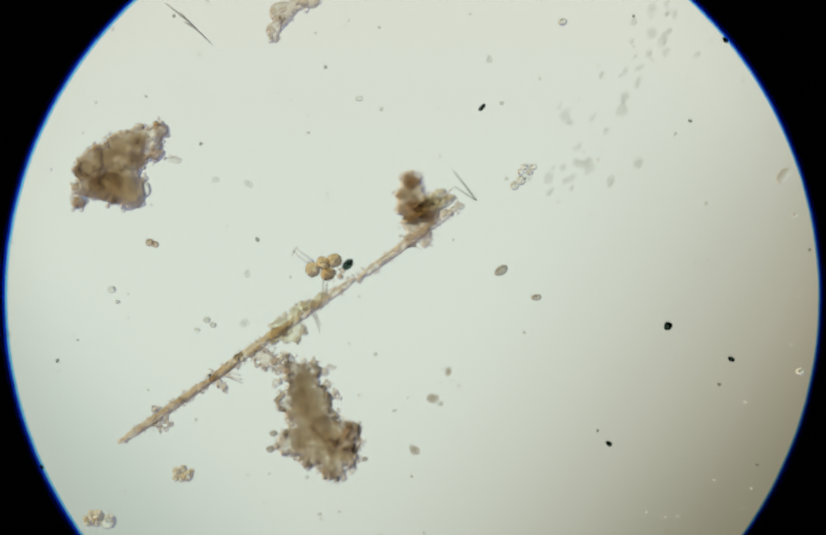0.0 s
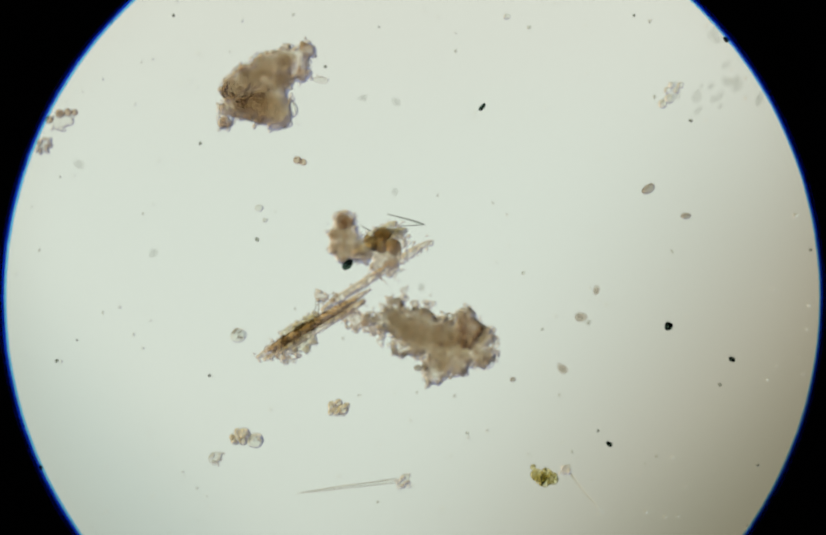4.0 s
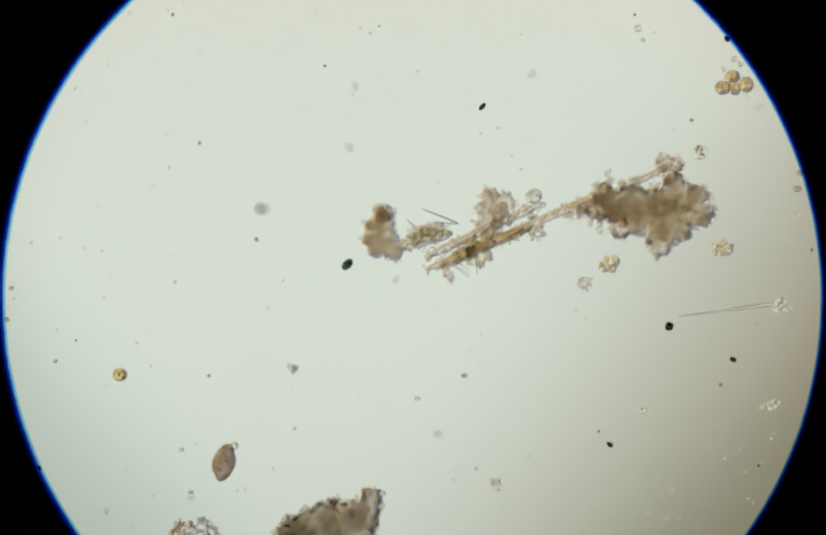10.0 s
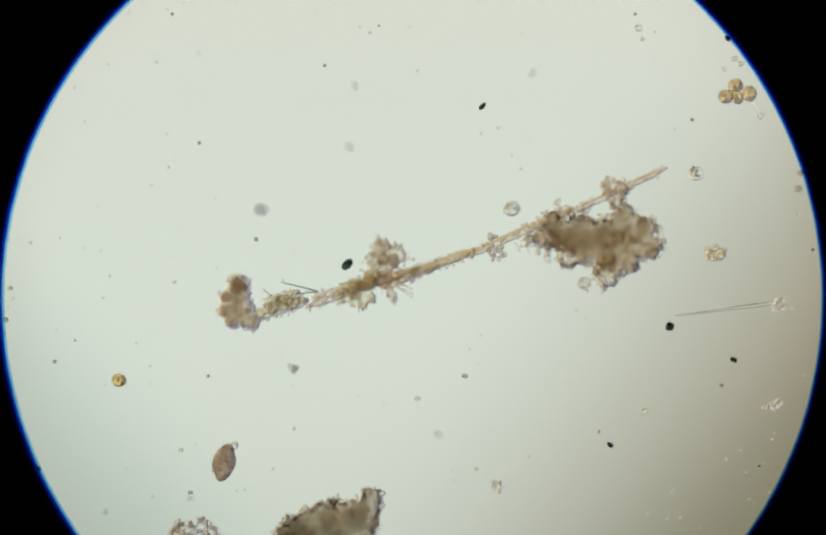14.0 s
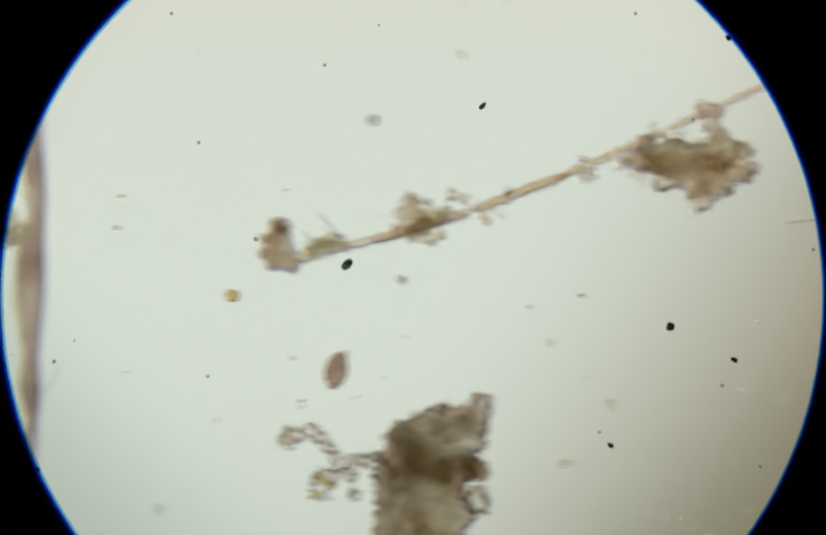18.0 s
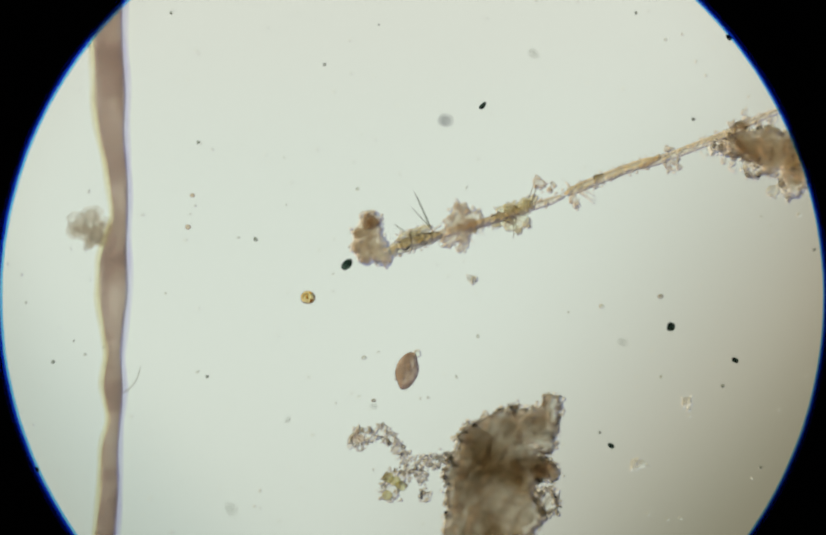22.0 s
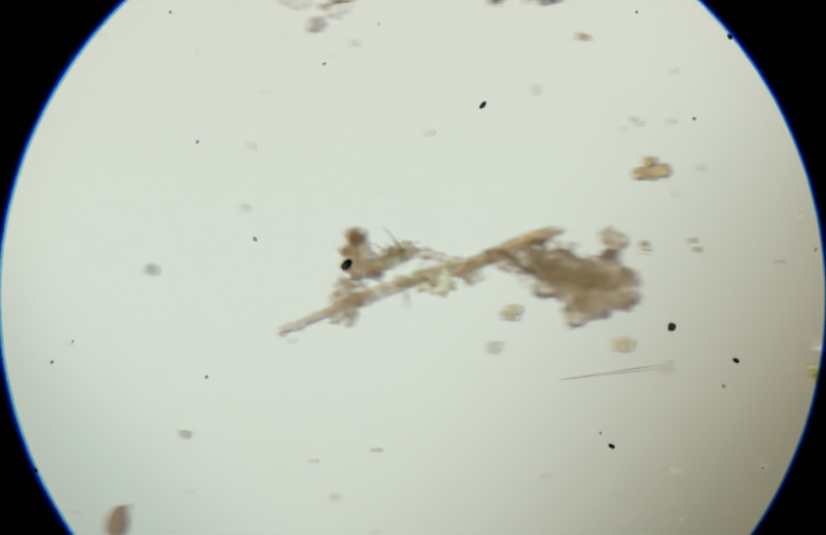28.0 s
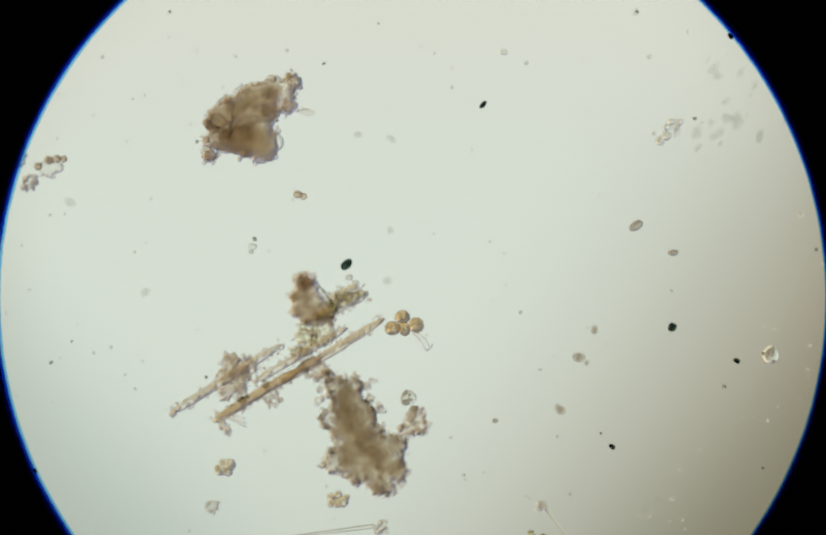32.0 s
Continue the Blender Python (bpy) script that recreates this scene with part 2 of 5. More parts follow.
class Pile:
    """Pieces gathered into one mesh, in field units: x right, y towards the viewer, z up."""

    def __init__(self, seed=0):
        self.v, self.f, self.n = [], [], 0
        self.rng = np.random.default_rng(seed)

    def take(self, v, f):
        self.v.append(np.asarray(v, float))
        self.f.extend(tuple(int(i) + self.n for i in p) for p in f)
        self.n += len(v)

    def lump(self, x, y, z, rx, ry=None, rz=None, turn=0.0, rough=0.12, level=1):
        """An uneven pebble."""
        ry, rz = ry or rx, rz or rx
        v, f = ICO[level]
        a, b = self.rng.uniform(0, 6.28, 3), self.rng.normal(0, 1, (3, 3))
        wob = 1 + rough * np.sin(v @ b.T * 2.2 + a).sum(1) * 0.6
        p = v * wob[:, None] * np.array([rx, ry, rz])
        c, s = math.cos(radians(turn)), math.sin(radians(turn))
        p = np.stack([p[:, 0] * c - p[:, 1] * s + x, p[:, 0] * s + p[:, 1] * c + y, p[:, 2] + z], 1)
        self.take(p, f)

    def stick(self, x0, y0, x1, y1, z, r0, r1, bend=0.0, sides=7, segs=6, flat=1.0):
        """A tapered round rod, bent a little, closed at both ends."""
        d = np.array([x1 - x0, y1 - y0])
        ln = max(1e-6, float(np.hypot(*d)))
        d, nrm = d / ln, np.array([-d[1], d[0]]) / ln
        v, f = [], []
        for i in range(segs + 1):
            s = i / segs
            r = (r0 + (r1 - r0) * s) * (1.0 if 0 < i < segs else 0.55)
            c = np.array([x0, y0]) + d * ln * s + nrm * bend * math.sin(math.pi * s)
            for k in range(sides):
                a = 2 * math.pi * k / sides
                q = c + nrm * r * math.cos(a)
                v.append((q[0], q[1], z + r * flat * math.sin(a)))
        for i in range(segs):
            for k in range(sides):
                a, b = i * sides + k, i * sides + (k + 1) % sides
                f.append((a, a + sides, b + sides, b))
        f.append(tuple(range(sides)))
        f.append(tuple(reversed(range(segs * sides, (segs + 1) * sides))))
        self.take(v, f)

    def blade(self, x0, y0, x1, y1, z, half, thick, point=0.16, segs=26, sides=8, bend=0.0, nick=0.05):
        """A diatom's valve: a long flattened rod that narrows towards blunt tips."""
        d = np.array([x1 - x0, y1 - y0])
        ln = float(np.hypot(*d))
        d = d / ln
        nrm = np.array([-d[1], d[0]])
        v, f = [], []
        for i in range(segs + 1):
            s = i / segs
            e = min(s, 1 - s) / point
            w = half * (0.28 + 0.72 * min(1.0, e) ** 0.7) * (1 + self.rng.uniform(-nick, nick))
            c = np.array([x0, y0]) + d * ln * s + nrm * bend * math.sin(math.pi * s)
            for k in range(sides):
                a = 2 * math.pi * (k + 0.5) / sides
                ca, sa = math.cos(a), math.sin(a)
                ca = math.copysign(abs(ca) ** 0.6, ca)
                q = c + nrm * w * ca
                v.append((q[0], q[1], z + thick * min(1.0, 0.4 + e) * math.copysign(abs(sa) ** 0.6, sa)))
        for i in range(segs):
            for k in range(sides):
                a, b = i * sides + k, i * sides + (k + 1) % sides
                f.append((a, a + sides, b + sides, b))
        f.append(tuple(range(sides)))
        f.append(tuple(reversed(range(segs * sides, (segs + 1) * sides))))
        self.take(v, f)

    def body(self, lobes, z, thick, step=3.0, ragged=0.3, wave=26.0, puff=15.0):
        """A lumpy cake of matter over several overlapping lobes (x, y, radius), made of rounded puffs."""
        q = np.array(lobes, float)
        x0, y0 = (q[:, :2] - q[:, 2:]).min(0) - 14
        x1, y1 = (q[:, :2] + q[:, 2:]).max(0) + 14
        nx, ny = int((x1 - x0) / step) + 2, int((y1 - y0) / step) + 2
        off = self.rng.uniform(0, 100, 3)
        fld, dome = np.full((nx, ny), -1.0), np.zeros((nx, ny))
        for i in range(nx):
            for j in range(ny):
                x, y = x0 + i * step, y0 + j * step
                d2 = ((x - q[:, 0]) ** 2 + (y - q[:, 1]) ** 2) / q[:, 2] ** 2
                base = float(np.maximum(0, 1 - d2 * 0.75).sum())
                if base < 0.02:
                    continue
                p = Vector((x / wave + off[0], y / wave + off[1], off[2]))
                near = noise.voronoi(Vector((x / puff + off[2], y / puff + off[0], off[1])))[0][0]
                dome[i, j] = 1 - min(1.0, near * 1.25) ** 2
                fld[i, j] = base + ragged * noise.noise(p) + ragged * 1.1 * (dome[i, j] - 0.55) - 0.26
        ins = fld > 0
        cell = ins[:-1, :-1] & ins[1:, :-1] & ins[:-1, 1:] & ins[1:, 1:]
        used = np.zeros_like(ins)
        full = np.zeros(ins.shape, int)
        for di in (0, 1):
            for dj in (0, 1):
                used[di:nx - 1 + di, dj:ny - 1 + dj] |= cell
                full[di:nx - 1 + di, dj:ny - 1 + dj] += cell
        gx, gy = np.gradient(fld, step)
        top, bot, v = {}, {}, []
        for i, j in zip(*np.nonzero(used)):
            x, y = x0 + i * step, y0 + j * step
            f0 = fld[i, j]
            if full[i, j] < 4:
                # rim points settle on the outline itself
                g2 = gx[i, j] ** 2 + gy[i, j] ** 2 + 1e-6
                s = min(f0 / g2, 1.1 * step / math.sqrt(g2))
                x, y = x - gx[i, j] * s, y - gy[i, j] * s
            swell = noise.noise(Vector((x / 40 + off[1], y / 40 + off[2], off[0])))
            h = 1.15 * thick * (1 - math.exp(-1.0 * f0)) ** 0.9 * (0.95 + 0.16 * swell) + 1.5 * dome[i, j] * min(1.0, f0 * 3)
            top[i, j] = len(v)
            v.append((x, y, z + (h if full[i, j] == 4 else 0)))
            if full[i, j] == 4:
                bot[i, j] = len(v)
                v.append((x, y, z - h * 0.5))
            else:
                bot[i, j] = top[i, j]
        f = []
        for i, j in zip(*np.nonzero(cell)):
            for side, flip in ((top, False), (bot, True)):
                c = [side[i, j], side[i + 1, j], side[i + 1, j + 1], side[i, j + 1]]
                for tri in ((c[0], c[1], c[2]), (c[0], c[2], c[3])):
                    f.append(tri[::-1] if flip else tri)
        self.take(v, f)
        edge = [(x0 + i * step, y0 + j * step) for i, j in zip(*np.nonzero(used & (full < 4)))]
        inner = [(x0 + i * step, y0 + j * step) for i, j in zip(*np.nonzero(full == 4))]
        return edge, inner

    def mesh(self, name):
        v = np.concatenate(self.v) * U
        v[:, 1] *= -1
        me = bpy.data.meshes.new(name)
        me.from_pydata(v.tolist(), [], [p[::-1] for p in self.f])
        bm = bmesh.new()
        bm.from_mesh(me)
        bmesh.ops.recalc_face_normals(bm, faces=bm.faces)
        bm.to_mesh(me)
        bm.free()
        return me


def part(name, pile, material, parent=None, label="", smooth=True, kind=""):
    me = pile.mesh(name)
    me.materials.append(material)
    if smooth:
        me.polygons.foreach_set("use_smooth", [True] * len(me.polygons))
    ob = new(name, me)
    if parent:
        ob.parent = parent
    return tagged(ob, label, kind=kind)


MOVES = []          # (thing, rows of its place in the field, height)


def thing(name, label, category, rows, z=0.0, group=""):
    """A thing of several parts: an Empty at its base, and where it lies in the field at some times."""
    ob = tagged(new(name), label, category, group)
    MOVES.append((ob, rows, z))
    return ob


# ---- the stage's path: how far the slide has been pushed, in field units ----
STAGE = []
STAGE += [(0, -280, -11), (0.4, -278, -11), (0.5, -180, -8), (0.6, -162, -6), (1.0, -159, -5), (1.5, -129, -4),
          (1.7, -94, -3), (1.8, -50, -2), (1.9, -38, -1), (2.0, -8, 0), (2.1, 0, 0), (2.7, 0, 0), (2.9, 0, -45),
          (3.0, 0, -70), (3.1, 0, -85), (3.5, 0, -122)]
STAGE += [(4.5, 0, -210), (5.5, 4, -264), (5.6, 95, -262), (5.7, 305, -251), (5.8, 362, -250), (7.1, 361, -250),
          (7.2, 360, -306), (7.3, 359, -340), (7.4, 358, -390), (7.5, 357, -472), (7.6, 360, -508), (8.0, 362, -512),
          (8.3, 368, -512), (8.5, 412, -512), (8.7, 440, -511), (8.8, 497, -511), (8.9, 562, -510), (9.0, 716, -504)]
STAGE += [(9.1, 716, -504), (14.5, 716, -504), (15.5, 717, -600), (16.5, 719, -674), (16.9, 725, -676), (17.0, 731, -676),
          (17.1, 801, -677), (17.3, 831, -678), (17.5, 854, -678), (17.9, 898, -677), (18.0, 926, -677), (18.1, 990, -677),
          (18.2, 1003, -677), (18.4, 1055, -677), (18.5, 1060, -677), (20, 1060, -677), (23.8, 1063, -680)]
STAGE += [(23.9, 1029, -682), (24.0, 862, -688), (24.2, 825, -688), (24.4, 812, -689), (24.5, 755, -689), (24.6, 690, -688),
          (24.7, 672, -688), (24.8, 646, -688), (24.9, 563, -687), (25.0, 548, -687), (25.5, 548, -687), (26.5, 548, -540),
          (27.5, 547, -391), (27.9, 545, -390), (28.0, 524, -389), (28.1, 392, -389), (28.2, 218, -389)]
STAGE += [(28.3, 96, -389), (28.4, 30, -389), (28.5, 0, -389), (29.6, 0, -387), (29.8, -1, -382), (29.9, -3, -290),
          (30.0, -4, -188), (30.1, -8, -92), (30.3, -8, -92), (32, -8, -92)]
STAGE_T = np.array([r[0] for r in STAGE])
STAGE_XY = np.array([r[1:] for r in STAGE], float)


def stage(t):
    return np.array([np.interp(t, STAGE_T, STAGE_XY[:, k]) for k in (0, 1)])


def on_slide(t, x, y):
    """Where a thing seen at (x, y) in the field lies on the slide."""
    k = creep(t)
    return np.array([804 + (x - 804) / k, 500 + (y - 500) / k]) - stage(t)


def key_thing(ob, rows, z):
    ts = np.array([r[0] for r in rows], float)
    xy = np.array([on_slide(*r[:3]) for r in rows])
    an = np.array([r[3] if len(r) > 3 else 0.0 for r in rows], float)
    keys = sorted(set(STAGE_T.tolist()) | set(float(t) for t in ts if 0 <= t <= 32))
    out = []
    for t in keys:
        x, y = np.interp(t, ts, xy[:, 0]), np.interp(t, ts, xy[:, 1])
        dx, dy = stage(t)
        out.append((t, pose((x + dx - CX) * U, (CY - y - dy) * U, z * U, 0, 0, -np.interp(t, ts, an))))
    walk(ob, out)


def motions():
    for ob, rows, z in MOVES:
        key_thing(ob, rows, z)


# ---- the setting: illuminator, slide, eyepiece ----
def disc(name, radius, z0, z1, material, cx=0.0, cy=0.0, segs=128):
    p = Pile()
    ring = [(cx + radius * math.cos(2 * math.pi * k / segs), cy - radius * math.sin(2 * math.pi * k / segs)) for k in range(segs)]
    v = [(x, y, z0) for x, y in ring] + [(x, y, z1) for x, y in ring]
    f = [tuple(range(segs)), tuple(reversed(range(segs, 2 * segs)))]
    f += [(k, k + segs, (k + 1) % segs + segs, (k + 1) % segs) for k in range(segs)]
    p.take(v, f)
    return part(name, p, material, smooth=False)


def annulus(pile, c_in, r_in, c_out, r_out, z0, z1, segs=192, notch=0.0):
    v = []
    for z in (z0, z1):
        for (cx, cy), r in ((c_in, r_in), (c_out, r_out)):
            for k in range(segs):
                a = 2 * math.pi * k / segs
                rr = r + (pile.rng.uniform(-notch, notch) if r == r_in else 0)
                v.append((cx + rr * math.cos(a), cy - rr * math.sin(a), z))
    f = []
    for k in range(segs):
        j = (k + 1) % segs
        a, b, c, d = k, segs + k, 2 * segs + k, 3 * segs + k
        a2, b2, c2, d2 = j, segs + j, 2 * segs + j, 3 * segs + j
        f += [(a, b, b2, a2)[::-1], (c, c2, d2, d)[::-1], (a, a2, c2, c)[::-1], (b, d, d2, b2)[::-1]]
    pile.take(v, f)


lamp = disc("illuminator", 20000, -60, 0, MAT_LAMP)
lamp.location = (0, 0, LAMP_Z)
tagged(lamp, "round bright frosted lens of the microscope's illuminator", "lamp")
housing = Pile(3)
annulus(housing, (0, 0), 20010, (0, 0), 20400, -80, 60)
housing_ob = tagged(new("lamp_housing"), "black metal ring round the illuminator lens", "housing")
part("housing_ring", housing, MAT_BLACK, housing_ob, smooth=False)
housing_ob.location = (0, 0, LAMP_Z)

K_EYE = (HEIGHT - EYE_Z) / HEIGHT     # the stop lies nearer to the eye, so it is drawn smaller
stop = tagged(new("field_stop"), "black ring of the eyepiece with a blue-fringed edge", "eyepiece ring", kind="structure")
stop.location = ((782 - CX) * U * K_EYE, (CY - 565) * U * K_EYE, EYE_Z)
p = Pile(4)
annulus(p, (0, 0), 784 * K_EYE, (0, 0), 1900 * K_EYE, 0, 12, notch=0.8)
part("stop_ring", p, MAT_BLACK, stop, smooth=False)
# the eyepiece's chromatic fringe, put in as three thin tinted rings
for name, c, r0, r1, z0, mat, label in (("cyan_light_fringe", 1.5, 769.5, 774.5, -6, MAT_CYAN, "pale cyan ring painted as the lens's inner colour fringe"),
                                        ("blue_light_fringe", 0.5, 773.5, 779, -12, MAT_BLUE, "saturated blue ring painted as the lens's colour fringe"),
                                        ("navy_light_fringe", 0, 778.5, 787, -18, MAT_NAVY, "deep navy ring painted as the lens's outer colour fringe")):
    p = Pile(5)
    annulus(p, (c * K_EYE, 0), r0 * K_EYE, (0, 0), r1 * K_EYE, z0, z0 + 3, notch=0.4)
    part(name, p, mat, stop, label, smooth=False)
p = Pile(6)
annulus(p, (0, 0), 1880 * K_EYE, (0, 0), 1930 * K_EYE, 0, 3300, segs=96)
part("tube_wall", p, MAT_BLACK, stop, smooth=False)
p = Pile(7)
p.lump(595 * K_EYE, -489 * K_EYE, -3, 8, 5, 3, turn=50)
p.lump(-703 * K_EYE, 322 * K_EYE, -3, 6, 4, 3, turn=60)
part("burr", p, MAT_BLACK, stop)

reticle = disc("field_lens", 860 * K_EYE, -0, 10, MAT_LENSGLASS)
reticle.parent = stop
reticle.location = (0, 0, -0.004)
tagged(reticle, "clear field lens under the black ring")
RETICLE_TOP = EYE_Z - 0.004 + 10 * U

slide = Pile(8)
x0, x1, y0, y1 = -2600, 3000, -1700, 2600
slide.take([(x, y, z) for z in (-60, 0) for x, y in ((x0, y0), (x1, y0), (x1, y1), (x0, y1))],
           [(0, 1, 2, 3), (7, 6, 5, 4), (0, 4, 5, 1), (1, 5, 6, 2), (2, 6, 7, 3), (3, 7, 4, 0)])
slide_ob = part("glass_slide", slide, MAT_GLASS, smooth=False)
tagged(slide_ob, "clear glass microscope slide carrying the wet mount", "slide")
MOVES.append((slide_ob, [(2.1, CX, CY)], 0))


# ---- dust on the eyepiece lens: it stays while the slide moves ----
def speck(x, y, rx, ry, turn, dark, seed):
    p = Pile(seed)
    p.lump(0, 0, 3, rx * 0.9 * K_EYE, ry * 0.95 * K_EYE, 4, turn, 0.16, 2)
    ob = part("dust_speck", p, MAT_SPECK if dark else MAT_SPECK_GREY)
    ob.location = ((x - CX) * U * K_EYE, (CY - y) * U * K_EYE, RETICLE_TOP)
    tagged(ob, "black irregular dust speck on the eyepiece lens" if dark else "small grey dust speck on the eyepiece lens",
           "dust", "specks on the eyepiece lens")


for k, row in enumerate(((659, 503, 14, 8, -40), (915, 204, 9, 5, -55), (1269, 619, 9, 10, 20), (1389, 682, 8, 5, 20),
                         (1156, 842, 7, 5, 30))):
    speck(*row, True, 20 + k)
for k, (x, y, r) in enumerate(((109, 685, 4.5), (398, 713, 4), (489, 455, 5), (381, 273, 4), (618, 127, 4), (1310, 229, 5),
                               (1366, 730, 4), (1135, 818, 3.5), (1538, 474, 4), (330, 30, 4), (720, 52, 2.5), (1203, 30, 4),
                               (147, 646, 3), (1437, 883, 3.5))):
    speck(x, y, r, r * 0.8, 40 * k, False, 40 + k)


def bubble(x, y, r, seed):
    """A tiny clear droplet on the eyepiece lens."""
    p = Pile(seed)
    p.lump(0, 0, r * 0.2, r * K_EYE, r * 0.9 * K_EYE, r * 0.25, 0, 0.05, 2)
    ob = part("droplet", p, MAT_DROP)
    ob.location = ((x - CX) * U * K_EYE, (CY - y) * U * K_EYE, RETICLE_TOP)
    tagged(ob, "tiny clear droplet on the eyepiece lens", "droplet", "droplets on the eyepiece lens")


MAT_DROP = lens("water_droplet", (0.98, 0.98, 0.96), (1, 1, 1), 1.022)
for k, (x, y, r) in enumerate(((1509, 409, 6), (683, 752, 5), (1225, 970, 4), (1262, 980, 4), (1286, 978, 4), (345, 160, 4), (363, 155, 4), (378, 101, 5), (383, 108, 3), (1068, 842, 4),
                               (1125, 912, 4), (283, 826, 3), (204, 972, 4), (294, 940, 3), (1417, 188, 4), (157, 174, 3), (290, 818, 3), (300, 861, 3.5), (254, 863, 3), (203, 885, 3), (167, 899, 3), (268, 885, 3), (290, 944, 3.5), (279, 972, 3), (336, 304, 3.5),
                               (293, 279, 3), (1226, 972, 3), (1523, 711, 3), (1436, 884, 3), (1377, 268, 3), (1414, 187, 3), (605, 285, 3), (437, 775, 3), (1321, 631, 3))):
    bubble(x, y, r, 60 + k)


# ---- flocs of detritus ----
def floc(parent, lobes, seed, core, grain, thick=16, z=14, grains=160, size=(3.2, 6.5), ragged=0.34, inside=0.03,
         name="floc_body", dense=MAT_DENSE, fine=0, glass=None):
    p = Pile(seed)
    edge, inner = p.body(lobes, z, thick * 1.6, ragged=ragged)
    whole = part(name, p, core, parent)
    g = Pile(seed + 500)
    rng = g.rng
    q = np.array(lobes, float)
    singles = made = 0
    while made < grains:
        inside_one = rng.random() < inside and len(inner) > 0
        x, y = inner[rng.integers(len(inner))] if inside_one else edge[rng.integers(len(edge))]
        # short strings of beads stand out from the edge
        near = q[np.argmin(np.hypot(q[:, 0] - x, q[:, 1] - y) / q[:, 2])]
        way = math.atan2(y - near[1], x - near[0]) + rng.normal(0, 0.5)
        for k in range(1 if inside_one else rng.choice([1, 1, 1, 2])):
            r = rng.uniform(*size)
            px, py = x + rng.normal(0, 1.5), y + rng.normal(0, 1.5)
            zz = z + (rng.uniform(0.3, 1.0) * thick if inside_one else rng.uniform(-4, 8))
            slim, turn = rng.uniform(0.65, 1), rng.uniform(0, 180)
            if r > 0.8 * size[1] and singles < 30:
                one = Pile(seed + 2000 + made)
                one.lump(px, py, zz, r, r * slim, r * 0.8, turn, 0.15, 2)
                part("grain", one, grain, parent)
                singles += 1
            else:
                g.lump(px, py, zz, r, r * slim, r * 0.8, turn, 0.15, 2)
            x, y = x + 1.3 * r * math.cos(way), y + 1.3 * r * math.sin(way)
            made += 1
    part("clinging_grains", g, grain, parent, kind="stuff")
    if dense and len(inner) > 60 and core not in (MAT_PALE, MAT_CRUMB):
        # added clear shell that bends lamp tints into cream and bluish edges
        w = Pile(seed)
        w.body([(x, y, r + 3.5) for x, y, r in lobes], z - 2, thick * 1.2, ragged=ragged * 0.8)
        part("edge_lens_shell", w, MAT_EDGE_LENS, parent, "thin clear shell added to bend light at the floc's edge")
    if fine:
        e = Pile(seed + 700)
        for k in range(fine):
            x, y = edge[e.rng.integers(len(edge))]
            r = e.rng.uniform(2.2, 4.4)
            e.lump(x + e.rng.normal(0, 4), y + e.rng.normal(0, 4), z + e.rng.uniform(-4, 8), r, r * e.rng.uniform(0.55, 1), r * 0.8, e.rng.uniform(0, 180), 0.15, 2)
        part("sharp_grains", e, glass or MAT_MILD, parent, "fine glassy grains along the edge", kind="stuff")
    if len(inner) > 25 and core not in (MAT_PALE, MAT_CRUMB):
        c = Pile(seed + 900)
        for k in range(int(min(170, len(inner) * 0.05))):
            x, y = inner[c.rng.integers(len(inner))]
            r = c.rng.uniform(5.5, 10.5)
            c.lump(x, y, z + thick * c.rng.uniform(0.9, 1.7), r, r * c.rng.uniform(0.6, 1), r * 0.6, c.rng.uniform(0, 180), 0.22, 2)
        part("crumbs", c, MAT_CRUMB, whole, kind="stuff")
        w = Pile(seed + 1100)
        for k in range(max(2, int(len(inner) * 0.025))):
            x, y = inner[w.rng.integers(len(inner))]
            r = w.rng.uniform(2.0, 4.0)
            w.lump(x, y, z + thick * 2.2, r, r * w.rng.uniform(0.55, 1), r * 0.8, w.rng.uniform(0, 180), 0.15, 2)
        part("sparkling_grains", w, MAT_MILD, whole, "glassy grains scattered over the floc", kind="stuff")
        if dense:
            d = Pile(seed + 1300)
            for share, lift in ((0.92, 1), (0.80, 2), (0.68, 3), (0.54, 5)):
                d.body([(x, y, r * share) for x, y, r in lobes if r > 0.45 * q[:, 2].max()], z + lift, thick * share, ragged=0.42, wave=38, puff=22)
            part("dense_core", d, dense, whole, "denser, darker middle")
    return edge


def blot(parent, x, y, rx, ry, z, seed, turn=0.0, layers=5):
    """A soft-edged dense spot: shells inside one another."""
    p = Pile(seed)
    for k in range(layers):
        share = 1.25 - 0.8 * k / (layers - 1)
        p.lump(x, y, z, rx * share, ry * share, 9 * share, turn, 0.10, 2)
    part("dense_spot", p, MAT_BLOT, parent, "darker blurred spot")


def hairs(parent, rows, seed, material, width=1.4, z=16):
    for k, (x0, y0, x1, y1) in enumerate(rows):
        p = Pile(seed + k)
        p.stick(x0, y0, x1, y1, z, width, width * 0.5, bend=p.rng.uniform(-3, 3), segs=5)
        part("spine", p, material, parent)


